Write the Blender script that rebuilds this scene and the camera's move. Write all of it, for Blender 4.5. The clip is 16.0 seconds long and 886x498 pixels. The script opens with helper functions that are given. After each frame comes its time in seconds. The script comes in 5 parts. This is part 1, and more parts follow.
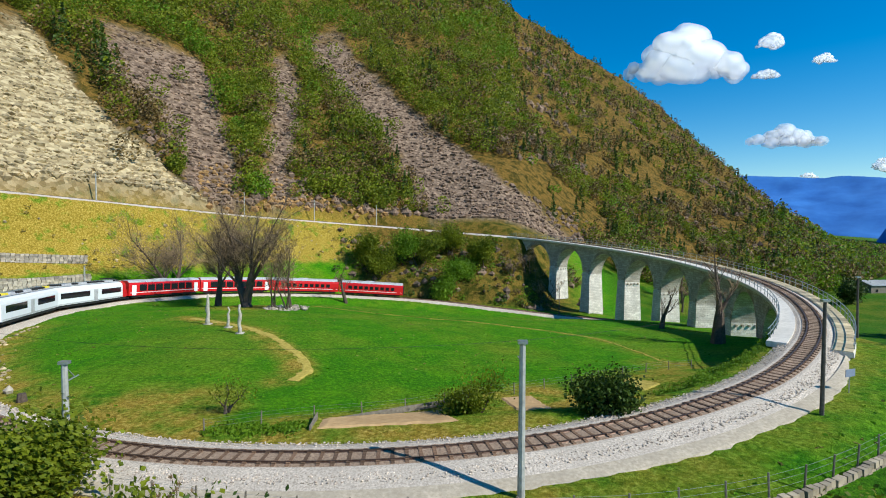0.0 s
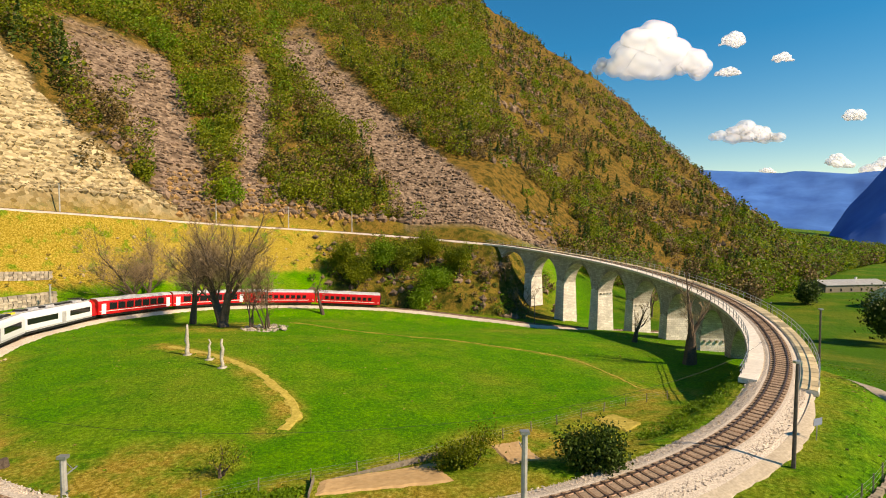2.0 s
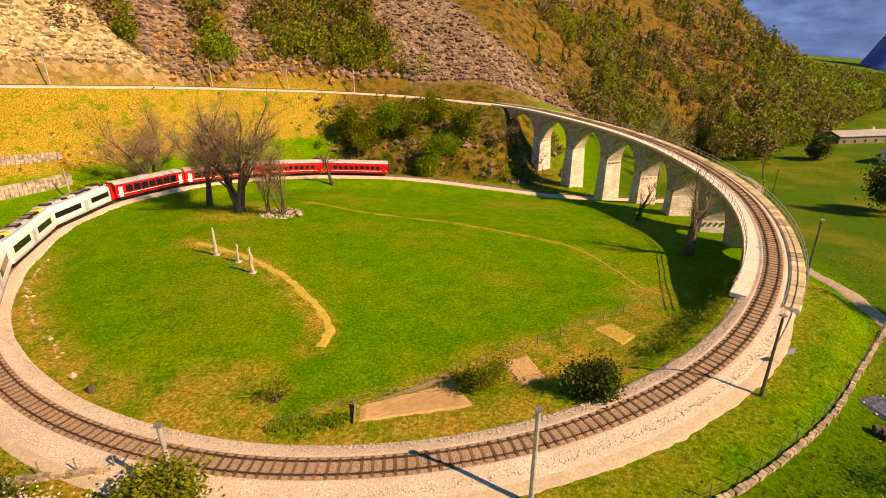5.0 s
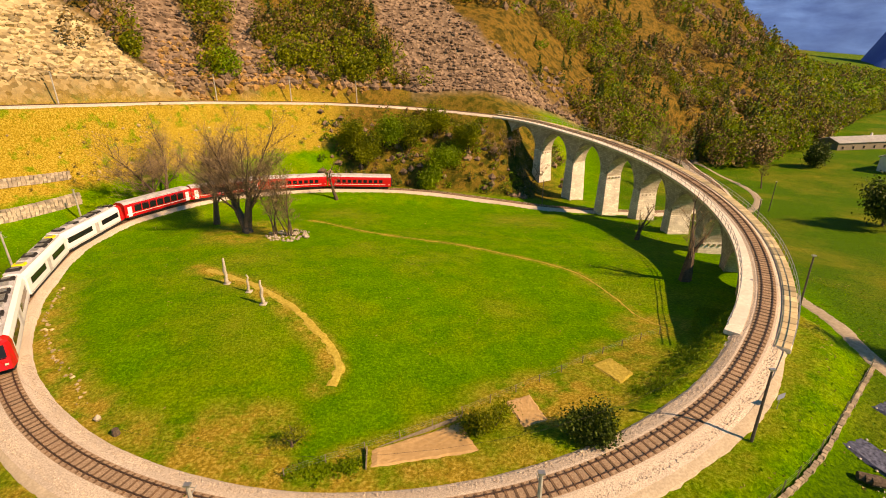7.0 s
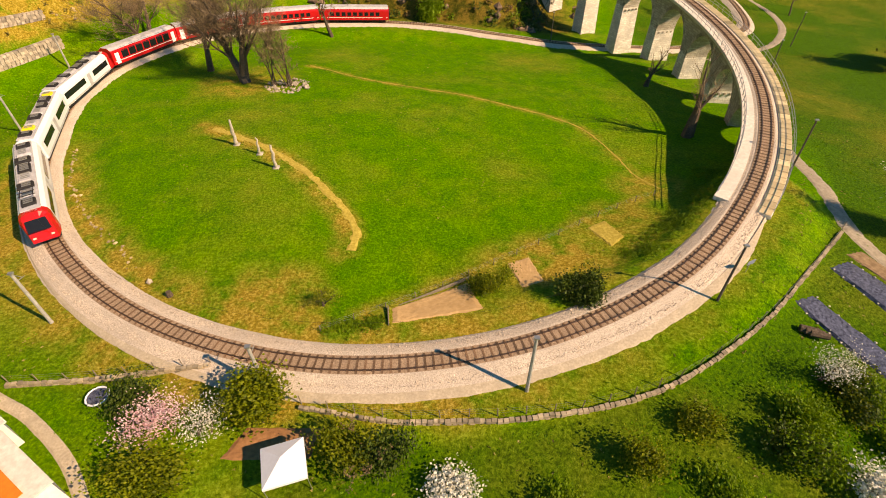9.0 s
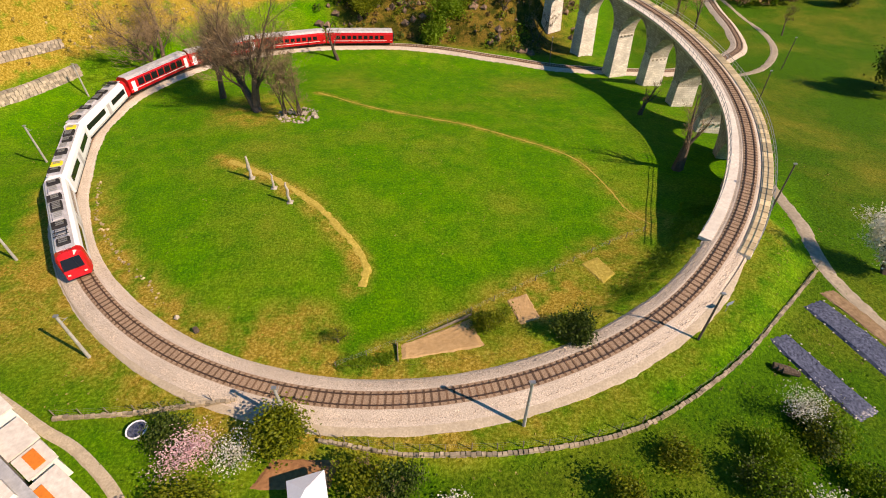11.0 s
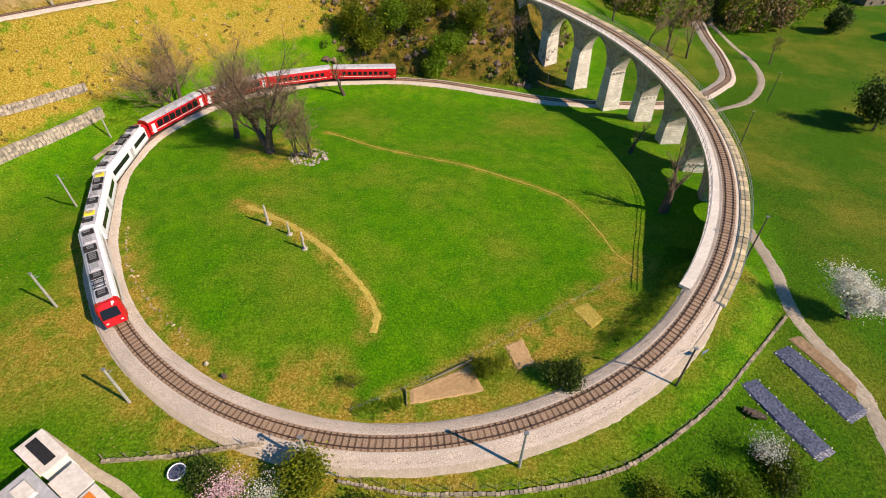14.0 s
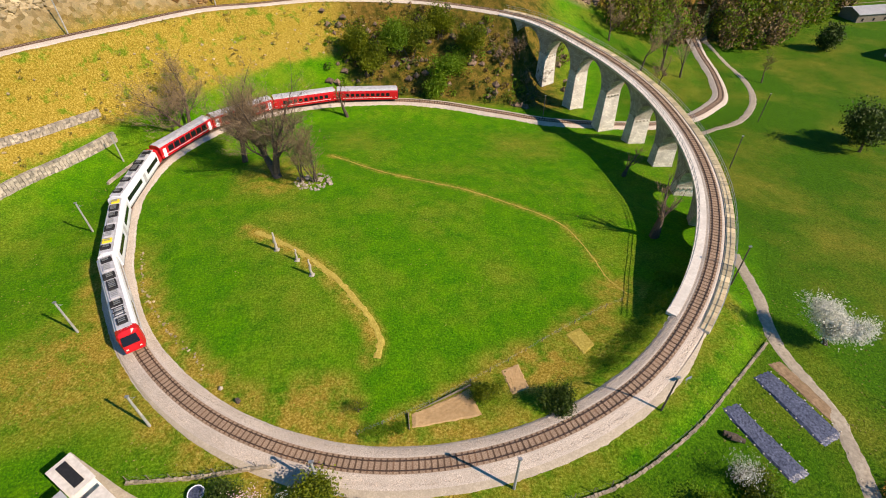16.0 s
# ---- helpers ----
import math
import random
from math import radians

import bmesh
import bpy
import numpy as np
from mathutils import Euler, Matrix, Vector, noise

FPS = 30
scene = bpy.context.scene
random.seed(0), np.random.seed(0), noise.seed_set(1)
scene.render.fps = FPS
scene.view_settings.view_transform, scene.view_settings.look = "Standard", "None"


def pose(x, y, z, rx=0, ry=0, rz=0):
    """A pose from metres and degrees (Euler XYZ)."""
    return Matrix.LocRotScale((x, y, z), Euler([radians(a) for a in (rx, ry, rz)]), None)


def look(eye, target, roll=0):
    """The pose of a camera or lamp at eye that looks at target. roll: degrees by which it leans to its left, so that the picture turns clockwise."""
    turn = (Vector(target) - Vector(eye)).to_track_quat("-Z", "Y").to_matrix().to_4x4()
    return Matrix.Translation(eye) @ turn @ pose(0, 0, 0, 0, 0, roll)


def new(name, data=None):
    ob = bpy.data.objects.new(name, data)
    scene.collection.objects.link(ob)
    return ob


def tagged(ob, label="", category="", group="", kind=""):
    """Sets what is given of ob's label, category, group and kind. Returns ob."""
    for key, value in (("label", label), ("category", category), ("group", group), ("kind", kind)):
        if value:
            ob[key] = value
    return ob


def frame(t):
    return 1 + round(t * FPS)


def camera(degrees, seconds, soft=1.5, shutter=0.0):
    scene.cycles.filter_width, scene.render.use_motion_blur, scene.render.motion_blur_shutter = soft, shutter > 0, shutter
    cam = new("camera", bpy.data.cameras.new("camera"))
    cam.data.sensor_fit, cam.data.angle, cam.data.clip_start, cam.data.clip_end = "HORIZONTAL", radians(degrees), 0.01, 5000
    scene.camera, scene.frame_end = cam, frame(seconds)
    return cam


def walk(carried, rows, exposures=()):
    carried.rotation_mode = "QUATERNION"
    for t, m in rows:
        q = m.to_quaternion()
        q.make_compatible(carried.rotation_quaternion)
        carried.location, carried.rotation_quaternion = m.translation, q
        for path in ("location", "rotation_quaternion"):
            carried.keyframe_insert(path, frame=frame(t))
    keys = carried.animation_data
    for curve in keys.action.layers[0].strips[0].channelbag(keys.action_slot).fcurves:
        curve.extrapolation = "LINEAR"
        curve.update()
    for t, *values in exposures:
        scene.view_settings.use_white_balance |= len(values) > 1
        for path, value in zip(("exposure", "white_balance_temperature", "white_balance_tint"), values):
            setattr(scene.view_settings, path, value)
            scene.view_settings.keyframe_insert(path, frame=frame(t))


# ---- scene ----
cam = camera(83.6, 16.0, soft=1.0)
METRES, EYE, TILT, LEAN, TURN = 45.0, 13.5, -2.6, 0.8, 0.0
PATH = [
    (0, (0.034, 0.014, 13.783), (0.002, 2.012, 13.697), 0.3),
    (0.5, (-0.353, -0.028, 15.013), (-0.304, 1.97, 14.932), 0.3),
    (1, (-0.687, -0.14, 16.116), (-0.613, 1.857, 16.035), 0.2),
    (1.5, (-1.09, -0.249, 17.253), (-1.008, 1.748, 17.172), 0.4),
    (2, (-1.484, -0.311, 18.417), (-1.401, 1.684, 18.301), 0.3),
    (2.5, (-1.837, -0.365, 19.655), (-1.755, 1.608, 19.336), 0.3),
    (3, (-2.045, -0.334, 20.904), (-1.969, 1.588, 20.355), -0.0),
    (3.2, (-2.14, -0.309, 21.196), (-2.068, 1.597, 20.594), -0.0),
    (5.3, (-2.851, 0.032, 27.8), (-2.785, 1.884, 27.046), -0.2),
    (5.5, (-2.905, 0.053, 28.111), (-2.838, 1.906, 27.363), -0.2),
    (6, (-2.949, -0.044, 29.367), (-2.884, 1.811, 28.622), -0.3),
    (6.5, (-3.069, -0.059, 30.75), (-3.003, 1.797, 30.006), -0.3),
    (7, (-3.315, -0.051, 32.162), (-3.25, 1.793, 31.392), -0.2),
    (7.5, (-3.495, -0.061, 33.535), (-3.434, 1.708, 32.603), -0.5),
    (8, (-3.772, -0.098, 34.854), (-3.715, 1.537, 33.704), -0.6),
    (8.2, (-3.879, -0.135, 35.191), (-3.825, 1.44, 33.958), -0.7),
    (10.3, (-4.753, -0.152, 42.033), (-4.698, 1.289, 40.648), -0.1),
    (10.5, (-4.793, -0.19, 42.406), (-4.737, 1.266, 41.036), -0.1),
    (11, (-4.845, -0.295, 43.777), (-4.79, 1.176, 42.423), -0.2),
    (11.5, (-4.937, -0.329, 45.189), (-4.882, 1.145, 43.838), -0.3),
    (12, (-5.014, -0.367, 46.58), (-4.959, 1.109, 45.232), -0.3),
    (12.5, (-5.135, -0.449, 47.955), (-5.079, 1.028, 46.608), -0.2),
    (13, (-5.185, -0.506, 49.351), (-5.129, 0.973, 48.006), -0.3),
    (13.5, (-5.23, -0.586, 50.755), (-5.173, 0.894, 49.411), -0.2),
    (14, (-5.284, -0.654, 52.133), (-5.228, 0.827, 50.791), -0.3),
    (14.5, (-5.248, -0.743, 53.556), (-5.192, 0.739, 52.214), -0.3),
    (15, (-5.317, -0.841, 54.982), (-5.258, 0.642, 53.641), -0.2),
    (15.5, (-5.327, -0.957, 56.35), (-5.27, 0.529, 55.012), -0.3),
    (16, (-5.293, -1.103, 57.545), (-5.237, 0.386, 56.212), -0.3),
]
LOOK = [(0.0, 0.15, 6100, 4), (1.0, 0.3, 7100, 9), (2.0, 0.4, 9400, 15), (3.2, 0.42, 14500, 28), (5.5, 0.42, 16000, 34), (8.2, 0.4, 13500, 25), (10.3, 0.38, 9300, 24), (11.0, 0.34, 8900, 24), (13.0, 0.3, 8100, 22), (16.0, 0.3, 7700, 19)]
walk(cam, [(t, look(eye, target, roll)) for t, eye, target, roll in PATH], LOOK)

# ---- light ----
SUN_TO = Vector((0.87, -0.485, 0.81)).normalized()
world = bpy.data.worlds.new("world")
scene.world = world
world.use_nodes = True
wn = world.node_tree
sky = wn.nodes.new("ShaderNodeTexSky")
sky.sky_type, sky.sun_disc = "NISHITA", False
sky.sun_elevation, sky.sun_rotation = math.asin(SUN_TO.z), math.atan2(SUN_TO.x, SUN_TO.y)
sky.altitude, sky.air_density, sky.dust_density, sky.ozone_density = 500, 1.1, 0.0, 2.6
deep = wn.nodes.new("ShaderNodeHueSaturation")
deep.inputs["Saturation"].default_value = 1.55
wn.links.new(sky.outputs[0], deep.inputs["Color"])
wn.links.new(deep.outputs[0], wn.nodes["Background"].inputs[0])
wn.nodes["Background"].inputs[1].default_value = 0.122
lamp = bpy.data.lights.new("sun", "SUN")
lamp.energy, lamp.angle, lamp.color = 5.0, radians(0.5), (1.0, 0.93, 0.82)
sun = new("sun", lamp)
sun.matrix_world = look((0, 0, 300), Vector((0, 0, 300)) - SUN_TO)

# ---- plan of the railway and of the ground ----
LOOP_MID = (-8.0, 80.0)
LOOP_R = [60.6, 54.1, 53.7, 54.4, 56.5, 58.5, 58.7, 56.6, 53.3, 52.6, 53.4, 54.6, 55.6, 55.5, 54.9, 53.8, 53.9, 55.6, 58.7, 63.9, 71.2, 81.0]
LOOP_Z = [-8.5, -7.2, -6.0, -4.8, -3.6, -2.3, -1.15, -0.1, 0.74, 1.32, 1.72, 2.03, 2.2, 2.5, 3.33, 4.15, 4.9, 5.7, 6.7, 7.9, 9.25, 10.84]
LOW_END = [(58.7, 125.4, -10.2), (72, 130, -10.9), (83, 138.4, -11.4), (90, 147, -11.9), (96.5, 166, -12.8), (101, 186, -13.5), (108, 211, -14.2), (114, 228, -14.5), (126, 242, -14.8), (144, 247, -15), (175, 252, -15.2), (230, 262, -15.5)]
UP_END = [(-3.5, 163.5, 12.9), (-21, 162.6, 14.2), (-38, 159, 15.4), (-52.4, 150.7, 16.5), (-65, 143, 17.6), (-78.4, 124.6, 19.2), (-91.6, 105, 20.8), (-105, 82, 22.5), (-125, 55, 24.5)]


def smooth_line(points, step=0.6):
    """A line through the points, rounded, with even steps."""
    p = np.array(points, float)
    p = np.vstack([2 * p[0] - p[1], p, 2 * p[-1] - p[-2]])
    f = np.linspace(0, 1, 12, endpoint=False)[:, None]
    out = []
    for a, b, c, d in zip(p, p[1:], p[2:], p[3:]):
        out.append(0.5 * (2 * b + (c - a) * f + (2 * a - 5 * b + 4 * c - d) * f ** 2 + (3 * b - a - 3 * c + d) * f ** 3))
    out = np.vstack(out + [p[-2:-1]])
    s = np.r_[0, np.cumsum(np.linalg.norm(np.diff(out, axis=0), axis=1))]
    n = max(2, int(s[-1] / step) + 1)
    even = np.linspace(0, s[-1], n)
    return np.stack([np.interp(even, s, out[:, k]) for k in range(out.shape[1])], 1)


ring = [(LOOP_MID[0] + r * math.cos(radians(a)), LOOP_MID[1] + r * math.sin(radians(a)), z) for r, z, a in zip(LOOP_R, LOOP_Z, range(-312, 80, 18))]
TRACK = smooth_line(LOW_END[::-1] + ring + UP_END)
def nearest_index(x, y, z):
    return int(np.argmin(((TRACK - (x, y, z)) ** 2 * (1, 1, 4)).sum(1)))
VIA_A = nearest_index(*ring[15])   # near abutment of the viaduct
VIA_B = VIA_A + 207                # far abutment

GROUND_SPOTS = [(-24, 56, 1.6), (-31, 63, 1.2), (-8, 29, 1.3), (1, 30.6, 1.0), (16, 37.5, 0.6), (33, 27, 0.5), (23, 30, 2.0), (42, 51.5, 1.2), (38, 68, -1.5), (45, 77, -2.6),
                (50, 100, -5.4), (48, 118, -8.6), (20, 105, -5.6), (0, 75, -1.0), (20, 60, -1.0), (75, 90, -6.5), (60, 55, -1.0), (80, 20, -2.0), (40, 10, 0.0), (0, 8, 0.5), (-30, 12, 2.0), (-70, 40, 1.5), (-90, 70, 1.5), (-76, 104, 2.8),
                (-40, 95, -1.4), (-30, 110, -3.6), (-10, 110, -4.6), (-45, 75, 0.3), (-10, 95, -3.0), (-82, 92, 2.6), (-96, 72, 3.0),
                (30, 144, -7.8), (24, 139, -7.6), (37, 134, -8.2), (42.2, 121.3, -8.6), (45.5, 108.4, -6.3), (46.6, 96, -5.3), (46.3, 83, -4.2), (38, 150, -7.6), (50, 150, -9.5), (66, 150, -11), (16, 134, -6.5), (0, 134, -5.5), (-16, 134, -4.6), (26, 50, -0.5), (30, 58, -1.8)]


def spline_fit(spots):
    p = np.array(spots, float)
    n = len(p)
    d = np.linalg.norm(p[:, None, :2] - p[None, :, :2], axis=2) / 50
    k = np.where(d > 0, d * d * np.log(np.maximum(d, 1e-9)), 0) + 0.02 * np.eye(n)
    q = np.c_[np.ones(n), p[:, :2] / 50]
    w = np.linalg.solve(np.block([[k, q], [q.T, np.zeros((3, 3))]]), np.r_[p[:, 2], 0, 0, 0])
    return p[:, :2], w


def spline_at(fitted, x, y):
    p, w = fitted
    d = np.hypot(x[..., None] - p[:, 0], y[..., None] - p[:, 1]) / 50
    k = d * d * np.log(np.maximum(d, 1e-9))
    return k @ w[:len(p)] + w[-3] + w[-2] * x / 50 + w[-1] * y / 50


def ease(a, b, v):
    u = np.clip((v - a) / (b - a), 0, 1)
    return u * u * (3 - 2 * u)


ON_GROUND = np.r_[TRACK[:VIA_A + 6], TRACK[VIA_B + 3:]][::3]
BENCH = np.r_[4.9 - 2.2 * ease(-70, -25, np.arange(-VIA_A, 6)), np.full(len(TRACK) - VIA_B - 3, 3.4)][::3]   # half width of the level strip
BANK = np.r_[4.6 - 1.3 * ease(-70, -25, np.arange(-VIA_A, 6)), np.full(len(TRACK) - VIA_B - 3, 3.2)][::3]
far_spots = [(160, 60, -10), (160, 120, -13), (170, 200, -14), (90, -70, -3), (0, -80, 0), (-110, -60, 2)]
VALLEY = spline_fit(GROUND_SPOTS + far_spots + [tuple(p - (0, 0, .5)) for p in np.r_[TRACK[:VIA_A:26], TRACK[VIA_B::26]]])

FOOT_AZ = [-75, -60, -45, -36, -26, -15, 0, 8, 14, 20, 26, 30, 35, 39, 46, 60]
FOOT_D = [98, 122, 139, 147, 158, 167, 169, 172, 194, 210, 220, 230, 252, 310, 700, 1500]
TOP_AZ = [-75, -45, -20, 4, 12, 20, 25, 30, 34, 38, 42, 46, 60]
TOP_D = [700, 700, 700, 713, 800, 860, 800, 700, 660, 720, 900, 1200, 1600]
TOP_TAN = [0.62, 0.62, 0.56, 0.462, 0.36, 0.262, 0.17, 0.083, 0.017, -0.042, -0.075, -0.09, -0.05]


def ground_z(x, y, rough=True):
    x, y = np.asarray(x, float), np.asarray(y, float)
    r, az = np.hypot(x, y), np.degrees(np.arctan2(x, y))
    near = spline_at(VALLEY, x, y)
    flat = -13 - 0.012 * np.maximum(r - 200, 0) * ease(-20, 60, az)
    z = near + (flat - near) * ease(150, 260, np.hypot(x + 8, y - 70))
    # the mountain side
    foot, top, tan_top = np.interp(az, FOOT_AZ, FOOT_D), np.interp(az, TOP_AZ, TOP_D), np.interp(az, TOP_AZ, TOP_TAN)
    fx, fy = foot * np.sin(np.radians(az)), foot * np.cos(np.radians(az))
    zf = spline_at(VALLEY, fx, fy)
    zf = zf + (-13 - 0.012 * np.maximum(foot - 200, 0) * ease(-20, 60, az) - zf) * ease(150, 260, np.hypot(fx + 8, fy - 70))
    zt = 14 + tan_top * top
    u = np.clip((r - foot) / np.maximum(top - foot, 50), 0, 1.6)
    hill = zf + (zt - zf) * np.where(u < 1, u, 2 - u)
    inside = (r > foot) & (az > -88) & (az < 60)
    z = np.where(inside, hill, z)
    # benches of the railway
    for line in (ON_GROUND,):
        sh = x.shape
        fx_, fy_ = x.ravel(), y.ravel()
        zz = z.ravel().copy()
        box = np.where((fx_ > -150) & (fx_ < 230) & (fy_ > -20) & (fy_ < 290))[0]
        for i0 in range(0, len(box), 4000):
            b = box[i0:i0 + 4000]
            d2 = (fx_[b, None] - line[:, 0]) ** 2 + (fy_[b, None] - line[:, 1]) ** 2
            j = d2.argmin(1)
            d = np.sqrt(d2[np.arange(len(b)), j])
            right = (fx_[b] - line[j, 0]) * (line[j, 0] - LOOP_MID[0]) + (fy_[b] - line[j, 1]) * (line[j, 1] - LOOP_MID[1]) > 0
            half, wide = np.where(right & (line[j, 2] < 6), 4.9, BENCH[j]), np.where(right & (line[j, 2] < 6), 4.6, BANK[j])
            k = ease(half, half + wide, d)
            zz[b] = (line[j, 2] - 0.62) * (1 - k) + zz[b] * k
        z = zz.reshape(sh)
    return z


# ---- materials ----
def material(name, rough=0.8, metal=0.0):
    m = bpy.data.materials.new(name)
    m.use_nodes = True
    b = m.node_tree.nodes["Principled BSDF"]
    b.inputs["Roughness"].default_value, b.inputs["Metallic"].default_value = rough, metal
    b.inputs["Specular IOR Level"].default_value = 0.3
    return m, m.node_tree, b


def node(tree, kind, **values):
    n = tree.nodes.new(kind)
    for k, v in values.items():
        n.inputs[k].default_value = v
    return n


def ramp(tree, source, stops):
    r = tree.nodes.new("ShaderNodeValToRGB")
    while len(r.color_ramp.elements) < len(stops):
        r.color_ramp.elements.new(0.5)
    for e, (p, c) in zip(r.color_ramp.elements, stops):
        e.position, e.color = p, (*c, 1)
    tree.links.new(source, r.inputs[0])
    return r.outputs[0]


def noise_of(tree, scale, detail=6, rough=0.6, space="Object"):
    c = tree.nodes.new("ShaderNodeTexCoord")
    n = node(tree, "ShaderNodeTexNoise", Scale=scale, Detail=detail, Roughness=rough)
    tree.links.new(c.outputs[space], n.inputs["Vector"])
    return n.outputs[0]


def blend(tree, factor, a, b, kind="MIX"):
    n = tree.nodes.new("ShaderNodeMix")
    n.data_type, n.blend_type = "RGBA", kind
    for socket, v in ((0, factor), (6, a), (7, b)):
        if isinstance(v, (int, float)):
            n.inputs[socket].default_value = v
        elif isinstance(v, tuple):
            n.inputs[socket].default_value = (*v, 1)
        else:
            tree.links.new(v, n.inputs[socket])
    return n.outputs[2]


def bump(tree, b, height, strength, distance):
    n = node(tree, "ShaderNodeBump", Strength=strength, Distance=distance)
    tree.links.new(height, n.inputs["Height"])
    tree.links.new(n.outputs[0], b.inputs["Normal"])


def speckled(name, dark, light, scale, rough=0.8, metal=0.0, relief=0.3, depth=0.05, big=0.15, island=False, random_object=False):
    """A surface with fine grain over large stains."""
    m, t, b = material(name, rough, metal)
    fine, wide = noise_of(t, scale), noise_of(t, scale * big, 4)
    mid = tuple((p + q) / 2 for p, q in zip(dark, light))
    c = ramp(t, fine, [(0.3, dark), (0.5, mid), (0.7, light)])
    c = blend(t, ramp(t, wide, [(0.35, (0.0,) * 3), (0.65, (0.55,) * 3)]), c, tuple(v * 0.72 for v in mid))
    if island or random_object:
        src = t.nodes.new("ShaderNodeNewGeometry").outputs["Random Per Island"] if island else t.nodes.new("ShaderNodeObjectInfo").outputs["Random"]
        c = blend(t, 1.0, c, ramp(t, src, [(0.0, (0.6, 0.6, 0.6)), (1.0, (1.3, 1.25, 1.2))]), "MULTIPLY")
    t.links.new(c, b.inputs["Base Color"])
    if relief:
        bump(t, b, fine, relief, depth)
    return m


def leafy(name, dark, light, through_light=0.25, patch=0.16, even=0.62):
    m, t, b = material(name, 0.6)
    rnd = t.nodes.new("ShaderNodeNewGeometry").outputs["Random Per Island"]
    wide = noise_of(t, patch, 3, space="Object")
    mixed = blend(t, even, rnd, wide)
    c = ramp(t, mixed, [(0.3, dark), (0.66, light)])
    t.links.new(c, b.inputs["Base Color"])
    tr = t.nodes.new("ShaderNodeBsdfTranslucent")
    t.links.new(c, tr.inputs[0])
    mx = node(t, "ShaderNodeMixShader", Fac=through_light)
    out = t.nodes["Material Output"]
    t.links.new(b.outputs[0], mx.inputs[1])
    t.links.new(tr.outputs[0], mx.inputs[2])
    t.links.new(mx.outputs[0], out.inputs[0])
    return m


def masonry(name, dark, light, mortar, width, height, coord="UV"):
    m, t, b = material(name, 0.9)
    c = t.nodes.new("ShaderNodeTexCoord")
    n1 = noise_of(t, 0.5, 5)
    br = node(t, "ShaderNodeTexBrick", Scale=1.0, **{"Mortar Size": 0.035, "Mortar Smooth": 0.4, "Bias": 0.0, "Brick Width": width, "Row Height": height})
    br.inputs["Color1"].default_value, br.inputs["Color2"].default_value, br.inputs["Mortar"].default_value = (*dark, 1), (*light, 1), (*mortar, 1)
    t.links.new(c.outputs[coord], br.inputs["Vector"])
    col = blend(t, ramp(t, n1, [(0.35, (0.0,) * 3), (0.7, (0.7,) * 3)]), br.outputs[0], tuple(v * 0.6 for v in dark))
    fine = noise_of(t, 6, 6)
    col = blend(t, 0.55, col, ramp(t, fine, [(0.3, (0.55,) * 3), (0.7, (1.25,) * 3)]), "MULTIPLY")
    t.links.new(col, b.inputs["Base Color"])
    h = blend(t, 0.5, ramp(t, br.outputs[1], [(0.0, (1.0,) * 3), (1.0, (0.0,) * 3)]), fine)
    bump(t, b, h, 0.7, 0.08)
    return m


def plain(name, color, rough=0.5, metal=0.0, vary=0.12, scale=3.0):
    m, t, b = material(name, rough, metal)
    n = noise_of(t, scale, 5)
    c = ramp(t, n, [(0.3, tuple(v * (1 - vary) for v in color)), (0.7, tuple(min(1, v * (1 + vary)) for v in color))])
    t.links.new(c, b.inputs["Base Color"])
    return m


